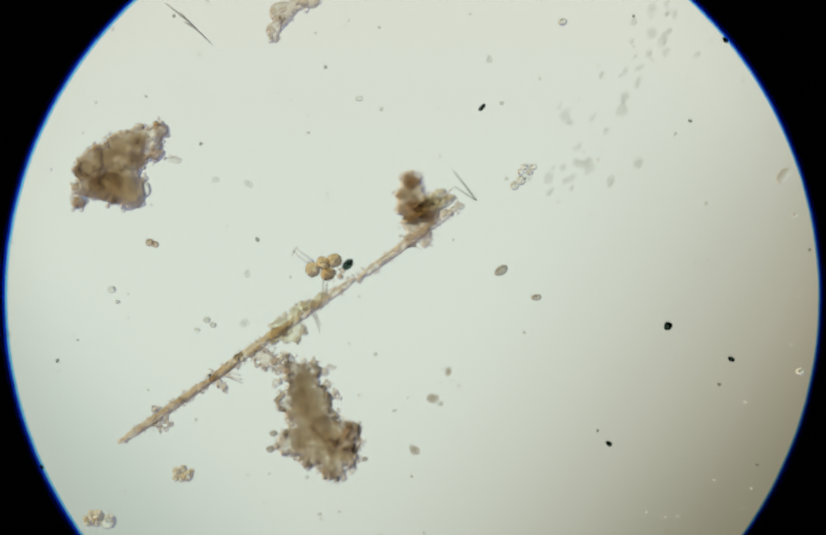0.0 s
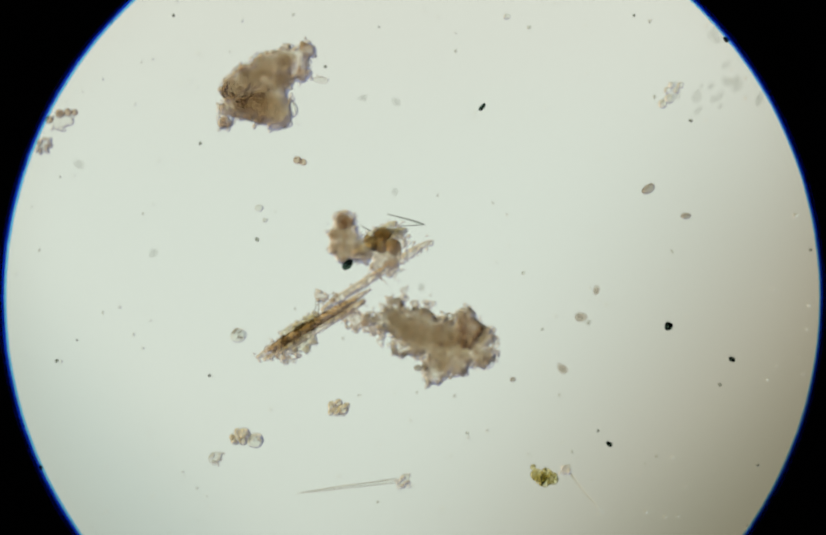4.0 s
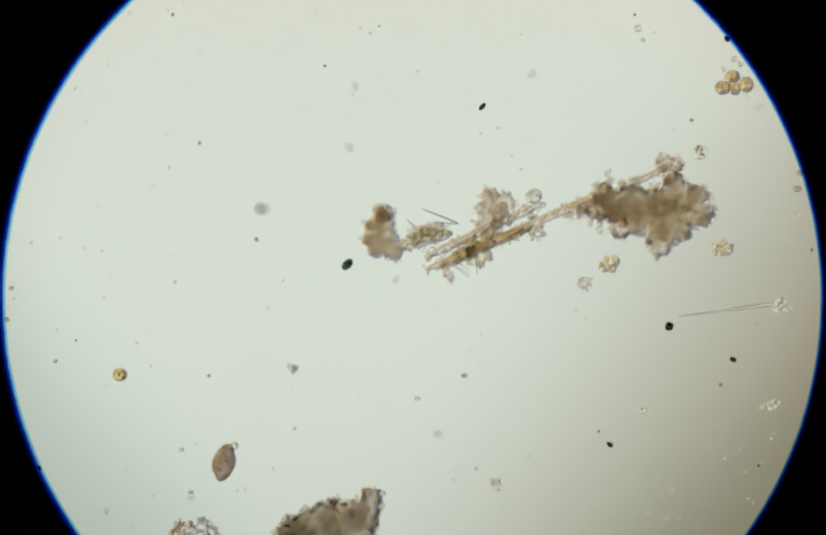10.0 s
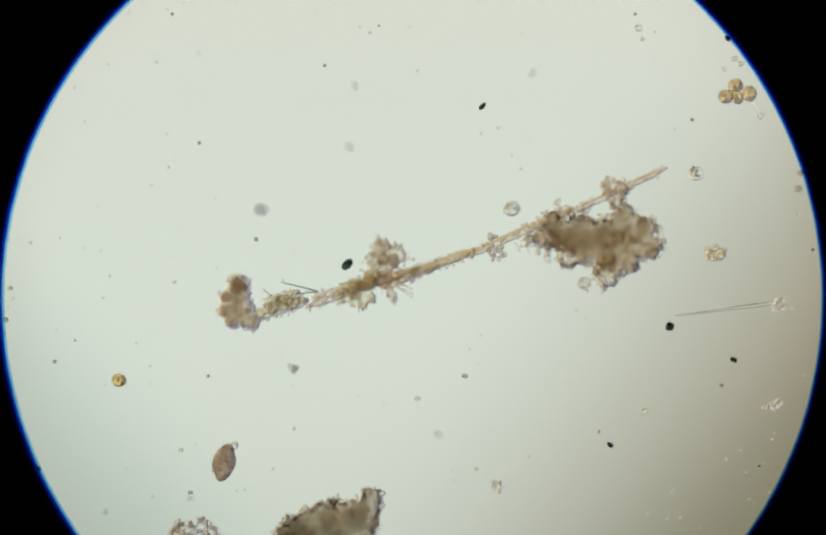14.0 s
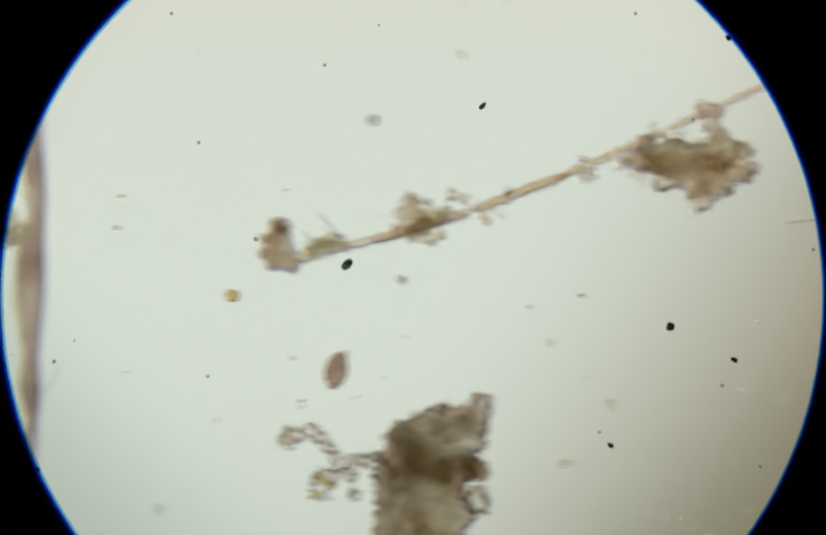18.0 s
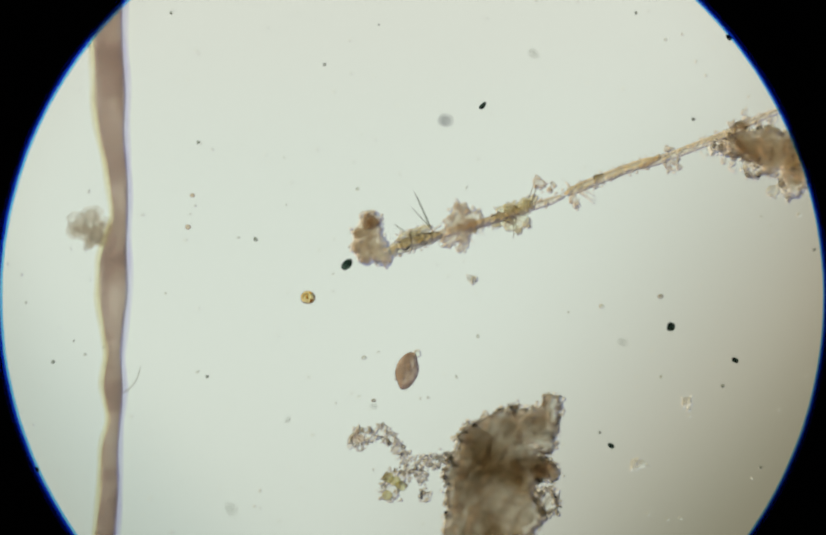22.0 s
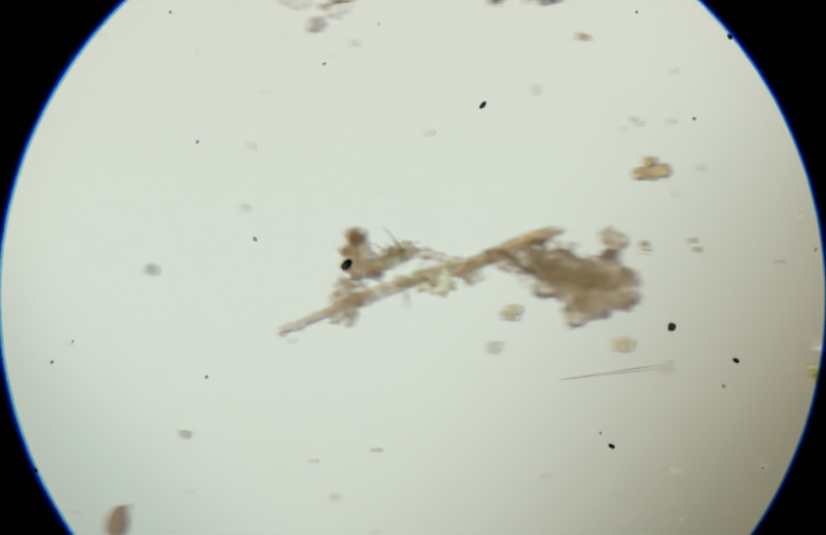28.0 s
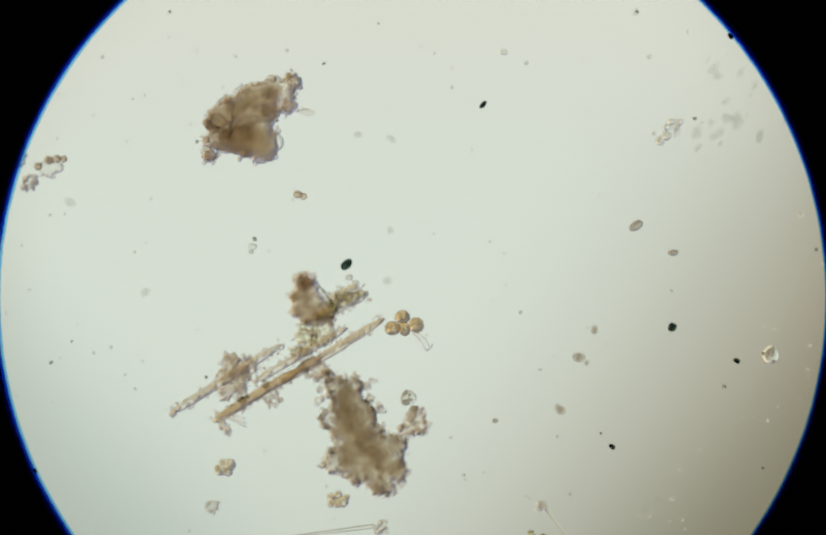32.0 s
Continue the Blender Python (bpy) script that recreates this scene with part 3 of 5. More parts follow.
def knob(parent, x, y, r, seed, material=None, z=18, name="knob"):
    p = Pile(seed)
    for k in range(3):
        a, d = 2.1 * k + p.rng.uniform(0, 0.6), r * p.rng.uniform(0.35, 0.6)
        p.lump(x + d * math.cos(a), y + d * math.sin(a), z + p.rng.uniform(-3, 4), r * p.rng.uniform(0.45, 0.7), r * p.rng.uniform(0.35, 0.6), r * 0.5, k * 50, 0.24, 2)
    part(name, p, material or MAT_RUST, parent)


# upper floc, brown, with a rusty corner
d1 = thing("detritus_clump", "large brown detritus clump with a rusty corner, on the slide", "debris",
           [(0, 225, 322), (2.5, 505, 336), (6, 864, 86), (32, 475, 232)])
floc(d1, [(-55, 0, 27), (-33, -21, 27), (2, -43, 27), (35, -54, 24), (62, -60, 18), (80, -74, 14), (72, -32, 16), (25, -25, 33),
          (-10, 10, 43), (-42, 30, 30), (12, 34, 37), (28, 50, 20), (-77, 38, 11), (-74, 62, 11)], 101, MAT_FLOC, MAT_GRAIN, 18, 16, 200, fine=90)
blot(d1, -8, 32, 46, 27, 16, 1011, 6, 8)
blot(d1, 40, -54, 16, 10, 18, 1012, -30, 4)
blot(d1, -10, -30, 20, 14, 18, 1013, -40, 4)
knob(d1, 76, -80, 13, 102)
knob(d1, 66, -34, 11, 103)
knob(d1, -46, -42, 8, 104)
knob(d1, -76, 64, 9, 105)
p = Pile(1014)
p.lump(50, 40, 14, 12, 17, 6, 20, 0.08, 2)
part("clear_cell", p, MAT_CLEAR, d1, "clear flattened cell on the edge")
p = Pile(1016)
for k in range(22):
    u = k / 21
    p.lump(-74 + 118 * u + p.rng.normal(0, 4), 8 - 6 * u + 6 * math.sin(5 * u) + p.rng.normal(0, 3), 44, p.rng.uniform(2.5, 5), p.rng.uniform(2, 3.5), 3, p.rng.uniform(0, 180), 0.15, 2)
part("ridge_grains", p, MAT_FINE, d1, "glassy grains along the ridge", kind="stuff")
p = Pile(1015)
p.lump(106, -18, 12, 16, 7, 5, 8, 0.1, 2)
part("pale_cell", p, MAT_PALE, d1, "pale oval cell at the tip")
hairs(d1, [(95, -30, 122, -20), (92, -22, 112, -26), (55, 20, 62, 48)], 106, MAT_GRAIN)

# big dark clump with a side arm, low on the slide
q = thing("detritus_clump", "very large dark brown detritus mass on the slide", "debris",
          [(9, 606, 1080), (14, 606, 1080), (16.5, 606, 901), (19, 948, 902), (23.5, 949, 901), (25, 432, 893)])
floc(q, [(-35, -60, 45), (25, -80, 48), (70, -95, 36), (98, -132, 18), (-40, 0, 60), (15, -10, 56), (56, -20, 30), (-40, 60, 60),
         (10, 60, 56), (40, 75, 40), (-50, 130, 60), (0, 130, 62), (20, 190, 60), (-40, 200, 60), (84, -62, 20), (100, -108, 14)],
     111, MAT_FLOC_DARK, MAT_GRAIN_DARK, 24, 20, 330, (2.6, 6), dense=MAT_DENSE_DARK, fine=800, glass=MAT_FINE)
for k, (x, y, rx, ry) in enumerate(((-28, -33, 46, 34), (20, 0, 44, 26), (48, 24, 26, 18), (-10, 104, 34, 22), (30, 112, 20, 14))):
    blot(q, x, y, rx, ry, 24, 1021 + k, 20 * k, 6)
floc(q, [(88, -12, 20), (76, -4, 14), (98, -2, 12)], 112, MAT_FLOC, MAT_GRAIN, 12, 30, 30, name="side_lump", fine=110, glass=MAT_FINE)
floc(q, [(88, 44, 18), (98, 56, 14), (84, 62, 12)], 113, MAT_CRUMB, MAT_GRAIN_GREY, 12, 30, 40, name="side_lump", fine=150, glass=MAT_FINE)
for k, (x, y, r) in enumerate(((-25, -112, 13), (-62, -68, 12), (-70, 0, 12), (-78, 60, 12))):
    knob(q, x, y, r, 115 + k, MAT_KNOB, 34)
arm = thing("grain_chain", "straggling chain of ochre and brown grains beside the dark mass", "debris",
            [(9, 606, 1080), (14, 606, 1080), (16.5, 606, 901), (19, 948, 902), (23.5, 949, 901), (25, 432, 893)])
floc(arm, [(-265, -68, 17), (-240, -75, 11), (-222, -84, 13), (-205, -70, 12), (-192, -52, 12), (-178, -36, 12), (-165, -18, 14), (-142, -22, 13),
           (-120, -26, 12), (-98, -36, 9), (-200, 12, 20), (-206, 36, 15), (-184, 4, 14), (-145, 2, 10), (-140, 38, 9)],
     121, MAT_CRUMB, MAT_GRAIN_GREY, 8, 10, 120, (2.6, 5.5), ragged=0.4, inside=0.4, fine=420, glass=MAT_FINE)
knob(arm, -265, -72, 15, 122, MAT_RUST)
for k, (x, y) in enumerate(((-210, 38), (-195, 10), (-185, 20), (-208, 5))):
    p = Pile(125 + k)
    p.lump(x, y, 14, 11, 10, 8, 0, 0.1, 2)
    part("green_cell", p, MAT_GREEN, arm, "yellow-green round algal cell")


# ---- the gliding colony: rods that slide along one another ----
def rod(parent, x0, y0, x1, y1, half, thick, mat, seed, z=12, bend=0.0, grains=70, granules=14):
    p = Pile(seed)
    p.blade(x0, y0, x1, y1, z, half, thick, bend=bend, nick=0.035)
    valve = part("frustule", p, mat, parent)
    c = Pile(seed + 1)
    for k in range(granules):
        s = (k + 0.5) / granules + c.rng.uniform(-0.02, 0.02)
        c.lump(x0 + (x1 - x0) * s + c.rng.normal(0, 1), y0 + (y1 - y0) * s + c.rng.normal(0, half * 0.25), z + thick * 0.2,
               half * c.rng.uniform(0.7, 1.05), half * c.rng.uniform(0.5, 0.75), thick * 0.6,
               math.degrees(math.atan2(y1 - y0, x1 - x0)), 0.15)
    part("chloroplast_row", c, MAT_CHLORO, valve, kind="stuff")
    g = Pile(seed + 2)
    d = np.array([x1 - x0, y1 - y0])
    d = d / np.hypot(*d)
    for k in range(int(grains * 1.6)):
        s, side = g.rng.random(), g.rng.choice([-1, 1])
        w = half * g.rng.uniform(0.75, 1.35)
        x, y = x0 + (x1 - x0) * s - d[1] * side * w, y0 + (y1 - y0) * s + d[0] * side * w
        r = g.rng.uniform(1.7, 4.3)
        g.lump(x, y, z + g.rng.uniform(-4, 4), r, r * 0.7, r * 0.8, g.rng.uniform(0, 180))
    part("clinging_grains", g, MAT_GRAIN, parent, kind="stuff")


GROUP = "sliding rods of the colony"
A_ROWS = [(0, 775, 348, -28), (0.5, 827, 381, -28), (1, 802, 404, -28), (1.5, 787, 432, -28), (2, 853, 462, -28), (2.5, 810, 490, -28),
          (3, 757, 456, -28), (3.5, 703, 435, -27), (5.5, 468, 432, -25), (6, 760, 475, -22), (6.5, 708, 503, -19), (7, 655, 528, -16)]
A_ROWS += [(7.5, 606, 348, -16), (8, 557, 325, -15), (8.5, 557, 353, -14), (9, 808, 371, -14), (10, 721, 410, -14), (11, 648, 450, -15),
           (12, 580, 490, -15), (13, 504, 511, -16), (14, 447, 544, -17), (14.5, 421, 553, -17), (16.5, 340, 421, -16)]
A_ROWS += [(17, 341, 426, -16), (17.5, 456, 429, -16), (18, 524, 435, -16), (19, 655, 447, -15), (20, 655, 456, -16), (21, 671, 447, -17),
           (22, 698, 423, -18), (23, 752, 392, -20), (23.5, 782, 380, -21), (24, 598, 352, -21), (24.5, 530, 318, -22), (25, 376, 288, -22),
           (25.5, 424, 260, -23)]
A_ROWS += [(27.5, 633, 475, -28), (28, 671, 455, -28), (28.5, 182, 415, -28), (29, 240, 392, -28), (29.5, 301, 368, -29), (30.1, 366, 631, -32),
           (30.5, 406, 608, -33), (31, 462, 582, -33), (31.5, 521, 560, -32), (32, 573, 540, -31)]
B_ROWS = [(0, 785, 425, -36), (1, 812, 470, -36), (2.5, 855, 548, -36), (3, 812, 505, -34), (3.5, 768, 490, -33), (5.5, 574, 458, -31),
          (6, 888, 478, -30), (7, 805, 520, -29), (7.5, 763, 331, -28), (8, 725, 308, -28), (8.5, 735, 335, -27), (9, 993, 350, -26)]
B_ROWS += [(10, 929, 378, -25), (11, 874, 410, -24), (12, 816, 438, -23), (13, 767, 455, -22), (14, 723, 474, -20), (14.5, 698, 481, -20),
           (16.5, 612, 362, -19), (17, 608, 369, -18), (17.5, 717, 378, -18), (18, 778, 388, -18), (19, 885, 400, -17), (20, 873, 408, -17)]
B_ROWS += [(21, 866, 408, -18), (22, 872, 406, -18), (23, 905, 402, -19), (23.5, 930, 398, -19), (24, 743, 390, -20), (25, 475, 362, -20),
           (25.5, 500, 345, -20), (27.5, 630, 580, -22), (28, 655, 570, -23), (28.5, 152, 556, -25), (29, 194, 540, -27), (29.5, 239, 520, -28),
           (30.1, 279, 798, -31), (30.5, 314, 780, -32), (31, 355, 761, -32), (31.5, 397, 742, -32), (32, 438, 718, -31)]
N_ROWS = [(0, 632, 559, -35), (2.5, 735, 690, -36), (3.5, 655, 625, -33), (5.5, 488, 582, -20), (6, 815, 592, -20), (7, 745, 632, -21),
          (8, 695, 399, -21), (9, 1015, 420, -23), (10, 945, 454, -23), (11.5, 858, 490, -22), (13, 780, 513, -20), (14, 725, 533, -19)]
N_ROWS += [(14.5, 700, 543, -18), (16.5, 655, 411, -17), (17, 668, 411, -17), (17.5, 783, 412, -18), (18, 856, 412, -18), (19, 990, 410, -18), (20, 992, 408, -18),
           (21, 1001, 399, -18), (22, 1020, 390, -18), (23, 1060, 380, -18), (23.5, 1084, 370, -19), (24, 900, 346, -19), (25, 655, 313, -20)]
N_ROWS += [(25.5, 684, 297, -20), (27.5, 810, 530, -21), (28, 813, 524, -22), (28.5, 360, 486, -20), (29, 402, 466, -22), (29.5, 440, 452, -25), (30.1, 470, 722, -30),
           (30.5, 505, 702, -31), (31.4, 565, 680, -31), (32, 612, 650, -30)]
C_ROWS = [(0, 405, 718, -35), (2.5, 640, 750, -36), (3.5, 560, 685, -33), (5.5, 383, 620, -20), (6, 702, 637, -20), (7, 637, 674, -21),
          (8, 580, 444, -21), (8.5, 600, 460, -22), (9, 878, 482, -23), (10, 838, 505, -23), (11.5, 790, 522, -23), (13, 745, 530, -22)]
C_ROWS += [(14, 731, 544, -22), (14.5, 722, 546, -22), (16.5, 705, 397, -21), (17.5, 835, 397, -21), (18, 908, 397, -21), (19, 1048, 389, -21),
           (20, 1050, 386, -21), (21, 1060, 376, -21), (22, 1078, 366, -21), (23, 1120, 354, -21), (23.5, 1145, 344, -21), (24, 956, 322, -21)]
C_ROWS += [(25, 712, 291, -21), (25.5, 741, 276, -21), (27.5, 878, 514, -22), (28, 872, 511, -24), (28.5, 362, 518, -28), (29, 378, 514, -29),
           (29.5, 390, 508, -30), (30.1, 402, 796, -32), (30.5, 410, 798, -33), (31.4, 415, 799, -32), (32, 412, 797, -31)]
E_ROWS = [(0, 225, 842, -34.5), (1, 357, 841, -35), (2.5, 517, 845, -36), (3.5, 508, 727, -33), (5.5, 477, 586, -20), (6, 795, 603, -20),
          (7, 730, 637, -21), (8, 685, 416, -22), (8.5, 700, 428, -22), (9, 975, 440, -23), (10, 955, 450, -24), (14, 880, 489, -24)]
E_ROWS += [(14.5, 876, 489, -24), (16.5, 850, 346, -24), (17, 862, 345, -24), (18.5, 1185, 338, -22), (19, 1183, 337, -22), (23.5, 1252, 301, -21), (25, 800, 260, -22),
           (25.5, 822, 249, -22), (27.5, 872, 516, -22), (28.5, 326, 534, -24), (29, 356, 517, -26), (29.5, 375, 508, -29), (30.1, 408, 790, -32),
           (30.5, 432, 771, -32), (31.4, 498, 750, -32), (32, 536, 726, -32)]
F_ROWS = [(0, 450, 688, -35), (3.5, 710, 580, -33), (5.5, 690, 507, -20), (6, 1010, 527, -20), (7, 960, 549, -21), (8, 955, 299, -21), (10, 1278, 311, -26), (11, 1270, 317, -26),
          (14.5, 1267, 318, -25), (16.5, 1268, 148, -26), (17.5, 1412, 140, -26), (18.5, 1605, 160, -23), (23.8, 1610, 152, -22)]
F_ROWS += [(24, 1412, 132, -23), (25, 1086, 138, -23), (25.5, 1096, 132, -22), (27.5, 1097, 433, -21), (28, 1075, 437, -22), (28.9, 556, 430, -26),
           (29.5, 563, 428, -29), (30.1, 596, 690, -32), (30.5, 600, 683, -32), (31, 612, 674, -32), (32, 620, 671, -31)]
L_ROWS = [(0, 536, 668, 60), (1, 622, 698, 40), (1.5, 641, 713, 30), (2, 733, 747, 26), (2.5, 718, 752, 24), (3, 713, 690, 18), (3.5, 705, 634, 14), (5.5, 610, 555, 3)]
L_ROWS += [(6, 920, 577, 4), (7, 872, 585, 0), (8, 830, 356, 0), (8.5, 848, 366, -4), (9, 1132, 373, -6), (10, 1088, 400, -5), (12, 1036, 437, -4), (13, 1012, 447, -3)]
L_ROWS += [(14, 990, 453, -3), (14.5, 983, 457, -3), (16.5, 965, 315, -4), (17.5, 1090, 310, -3), (18.5, 1310, 303, -2), (20, 1312, 301, -2), (23.5, 1370, 264, 2), (24, 1170, 252, 4)]
L_ROWS += [(25, 880, 235, 8), (25.5, 897, 227, 9), (27.5, 965, 486, 12), (28, 955, 488, 12), (28.5, 458, 472, 12), (29, 476, 467, 12), (29.5, 498, 457, 14), (30.1, 532, 740, 22)]
L_ROWS += [(30.5, 545, 728, 27), (31, 564, 724, 34), (31.5, 585, 720, 42), (32, 612, 700, 56)]
ra = thing("rusty_floc", "brown floc with a rusty knob on gliding plates", "debris", A_ROWS, 6)
floc(ra, [(4, 2, 20), (-4, 24, 24), (-24, 42, 19), (-2, 50, 22), (10, 74, 13), (2, 62, 15), (-20, 16, 13), (-24, 62, 12)], 207, MAT_SOFT, MAT_GRAIN, 14, 20, 60, (3, 5.5), fine=30)
hairs(ra, [(-18, 18, -34, 12), (-24, 30, -40, 34)], 2071, MAT_GRAIN, 1.6)
knob(ra, 3, 0, 17, 208, MAT_RUST, 24, "rusty_knob")
# the yellow plates slide in and out under that floc
PLATE_SLIDE = ([0, 2, 3.5, 5.5, 25.5, 27.5, 29, 32], [-57, -46, -24, 0, 0, -12, -24, -20])
PLATE_TURN = ([0, 2, 5.5, 25.5, 27.5, 29, 32], [0, 3, 0, 0, 4, 8, 6])
PLATE_ROWS = [(t, x + d * math.cos(radians(a)), y + d * math.sin(radians(a)), a + float(np.interp(t, *PLATE_TURN)))
              for t, x, y, a in A_ROWS for d in [float(np.interp(t, *PLATE_SLIDE))]]
rp = thing("colony_rod", "pair of yellow plated diatom rods under a rusty floc", "diatom", PLATE_ROWS, 4, GROUP)
rod(rp, 16, 64, 124, 64, 12, 7, MAT_PLATE, 201, 12, 0, 50, 10)
rod(rp, 42, 48, 112, 44, 9, 5, MAT_PLATE, 204, 20, 0, 30, 7)
floc(rp, [(58, 58, 10), (72, 50, 9), (88, 56, 9), (104, 60, 7)], 2075, MAT_PLATE, MAT_CHLORO, 6, 22, 26, (3, 5), name="golden_crust", fine=26, dense=None)
hairs(rp, [(62, 38, 48, 18)], 209, MAT_SPECK_GREY, 1.7)

# the middle floc rolls over its rod, so the two are keyed apart
SINK = [(0, 28), (1, 36), (2.5, 40), (6, 52), (10, 54), (13, 58), (16.5, 54), (19, 44), (21, 36), (23, 24), (25, 6), (27.5, 16), (29, -6), (32, -4)]
B_ANGLE = [(0, -36), (5.5, -31), (7, -29), (10, -25), (12, -19), (14, -15), (19, -15), (23, -16), (25, -19), (27.5, -22), (29, -27), (30.5, -32), (32, -32)]
ROD_B = [(t, x, y + float(np.interp(t, *zip(*SINK))), float(np.interp(t, *zip(*B_ANGLE)))) for t, x, y, a in B_ROWS]
rb = thing("colony_rod", "amber diatom rod sliding under a brown floc", "diatom", ROD_B, 4, GROUP)
rod(rb, -135, 0, 112, 0, 9, 6, MAT_AMBER, 221, 12, 0, 36, 16)
hairs(rb, [(10, 6, 22, 36), (-6, 6, -2, 26), (28, 6, 44, 24)], 226, MAT_GRAIN, 2.0)
LIFT = ([0, 3.5, 5.5, 6, 23, 25, 28, 32], [-24, -20, -4, 0, 0, -17, -22, -26])
mf = thing("riding_floc", "lumpy brown floc riding on the gliding rods", "debris", [(t, x, y + float(np.interp(t, *LIFT)), a) for t, x, y, a in B_ROWS], 12)
floc(mf, [(5, 0, 19), (-20, 14, 15), (24, 22, 18), (-2, 22, 22), (-19, 34, 17), (-36, 42, 13), (-6, 46, 15), (-18, 62, 7)], 224, MAT_SOFT, MAT_GRAIN, 14, 18, 50, (3, 5.5), fine=50, dense=None)
blot(mf, -2, 22, 22, 18, 20, 2241, 20, 4)
knob(mf, 8, -2, 12, 228, MAT_KNOB, 24, "upper_lump")

rn = thing("colony_rod", "slender amber diatom rod with a small tuft of cells", "diatom", N_ROWS, 10, GROUP)
rod(rn, -150, 0, 55, 0, 8, 6, MAT_AMBER, 241, 12, 0, 30, 8)
floc(rn, [(14, -42, 10), (20, -34, 8), (30, -20, 6), (40, -30, 5)], 244, MAT_SOFT, MAT_GRAIN, 7, 14, 14, (2.6, 4.5), name="tuft", dense=None, fine=16)
floc(rn, [(-55, -10, 10), (-37, -5, 11), (-19, -10, 9)], 2445, MAT_YELLOW, MAT_CHLORO, 7, 15, 24, (2.6, 5), ragged=0.45, name="yellow_crust", fine=16, dense=None)
hairs(rn, [(-52, 8, -62, 46), (-46, 8, -52, 40), (-22, -4, 4, -38), (-14, -4, 10, -40)], 246, MAT_GREYCELL, 1.5)

# a yellow crust that creeps along the slender rod at first
CRUST_WAY = [0, 2, 3.5, 5.5, 25, 27.5, 29, 32]
CRUST_ROWS = [(t, x + float(np.interp(t, CRUST_WAY, [-85, -56, -50, -44, -44, 5, 45, -10])), y + float(np.interp(t, CRUST_WAY, [58, 46, 32, 16, 16, 4, -4, -30])), a) for t, x, y, a in N_ROWS]
yc = thing("yellow_crust", "yellow lumpy crust of small cells on a gliding rod", "debris", CRUST_ROWS, 12)
floc(yc, [(-34, 4, 13), (-14, -10, 16), (6, 2, 19), (26, -10, 14), (10, 20, 12), (-14, 18, 12), (40, -12, 9), (-2, 32, 7)], 247, MAT_YELLOW, MAT_CHLORO, 8, 15, 44, (2.6, 5), ragged=0.42, fine=30, dense=None)

rc = thing("colony_rod", "orange diatom rod with stubs and bits at its tip", "diatom", C_ROWS, 6, GROUP)
rod(rc, -8, 0, 185, 0, 9.5, 6, MAT_ORANGE, 261, 12, -2, 36, 17)
floc(rc, [(58, -6, 6), (70, -8, 5)], 270, MAT_PLATE, MAT_CHLORO, 5, 16, 16, (2.5, 4.5), ragged=0.3, name="crust", dense=None)
floc(rc, [(4, 13, 8), (8, 26, 6), (4, 34, 4)], 264, MAT_SOFT, MAT_GRAIN, 6, 14, 16, (2.6, 5), name="stub")
hairs(rc, [(16, 6, 44, 34), (22, 4, 40, 40), (4, -4, 2, -22), (30, 6, 46, 26)], 266, MAT_GRAIN, 3.0)

re_ = thing("colony_rod", "long tan diatom rod with a few clinging bits", "diatom", E_ROWS, 0, GROUP)
rod(re_, 0, 0, 225, 0, 8.5, 6, MAT_ROSE, 281, 12, 0, 30, 17)
# beads that slip along the long rod at first and then stay
TUFT_ROWS = [(t, x + d * math.cos(radians(a)), y + d * math.sin(radians(a)), a)
             for t, x, y, a in E_ROWS for d in [float(np.interp(t, [0, 3, 8, 25, 30, 31, 32], [90, 48, 60, 58, 24, 10, -34]))]]
bt = thing("bead_tuft", "small tuft of grey beads on a gliding rod", "debris", TUFT_ROWS, 4)
floc(bt, [(-8, 13, 7), (-5, 24, 6), (9, 14, 7), (13, 26, 6), (2, -11, 6), (6, -18, 4)], 284, MAT_CRUMB, MAT_GRAIN, 6, 12, 24, (2.4, 4.5), name="bead_mass", fine=30, dense=None)

rf = thing("colony_rod", "thin tan diatom rod with a bare pointed tip", "diatom", F_ROWS, 3, GROUP)
rod(rf, -235, 0, 0, 0, 7, 5, MAT_AMBER, 301, 10, 0, 36, 8)
hairs(rf, [(-30, 6, -22, 26), (-48, 6, -44, 20)], 304, MAT_GRAIN, 2.2)

lf = thing("dragged_floc", "large grey-brown floc dragged along by the gliding rods", "debris", L_ROWS, 2)
floc(lf, [(10, 0, 9), (36, 3, 13), (62, -10, 25), (60, -34, 14), (95, 4, 34), (112, -14, 22), (130, 14, 36), (165, 10, 42), (200, 4, 40), (228, -8, 25),
          (160, 56, 30), (194, 42, 30), (238, 30, 23), (112, 34, 22), (158, 84, 15), (84, 46, 14), (194, -30, 20)],
     321, MAT_FLOC_GREY, MAT_GRAIN_GREY, 20, 22, 300, (3.4, 6.6), ragged=0.45, fine=320)
for k, (x, y, rx, ry) in enumerate(((130, 12, 44, 26), (185, 10, 40, 26), (75, 4, 26, 16), (165, 50, 26, 18), (228, -6, 18, 12))):
    blot(lf, x, y, rx, ry, 26, 3211 + k, 25 * k, 5)
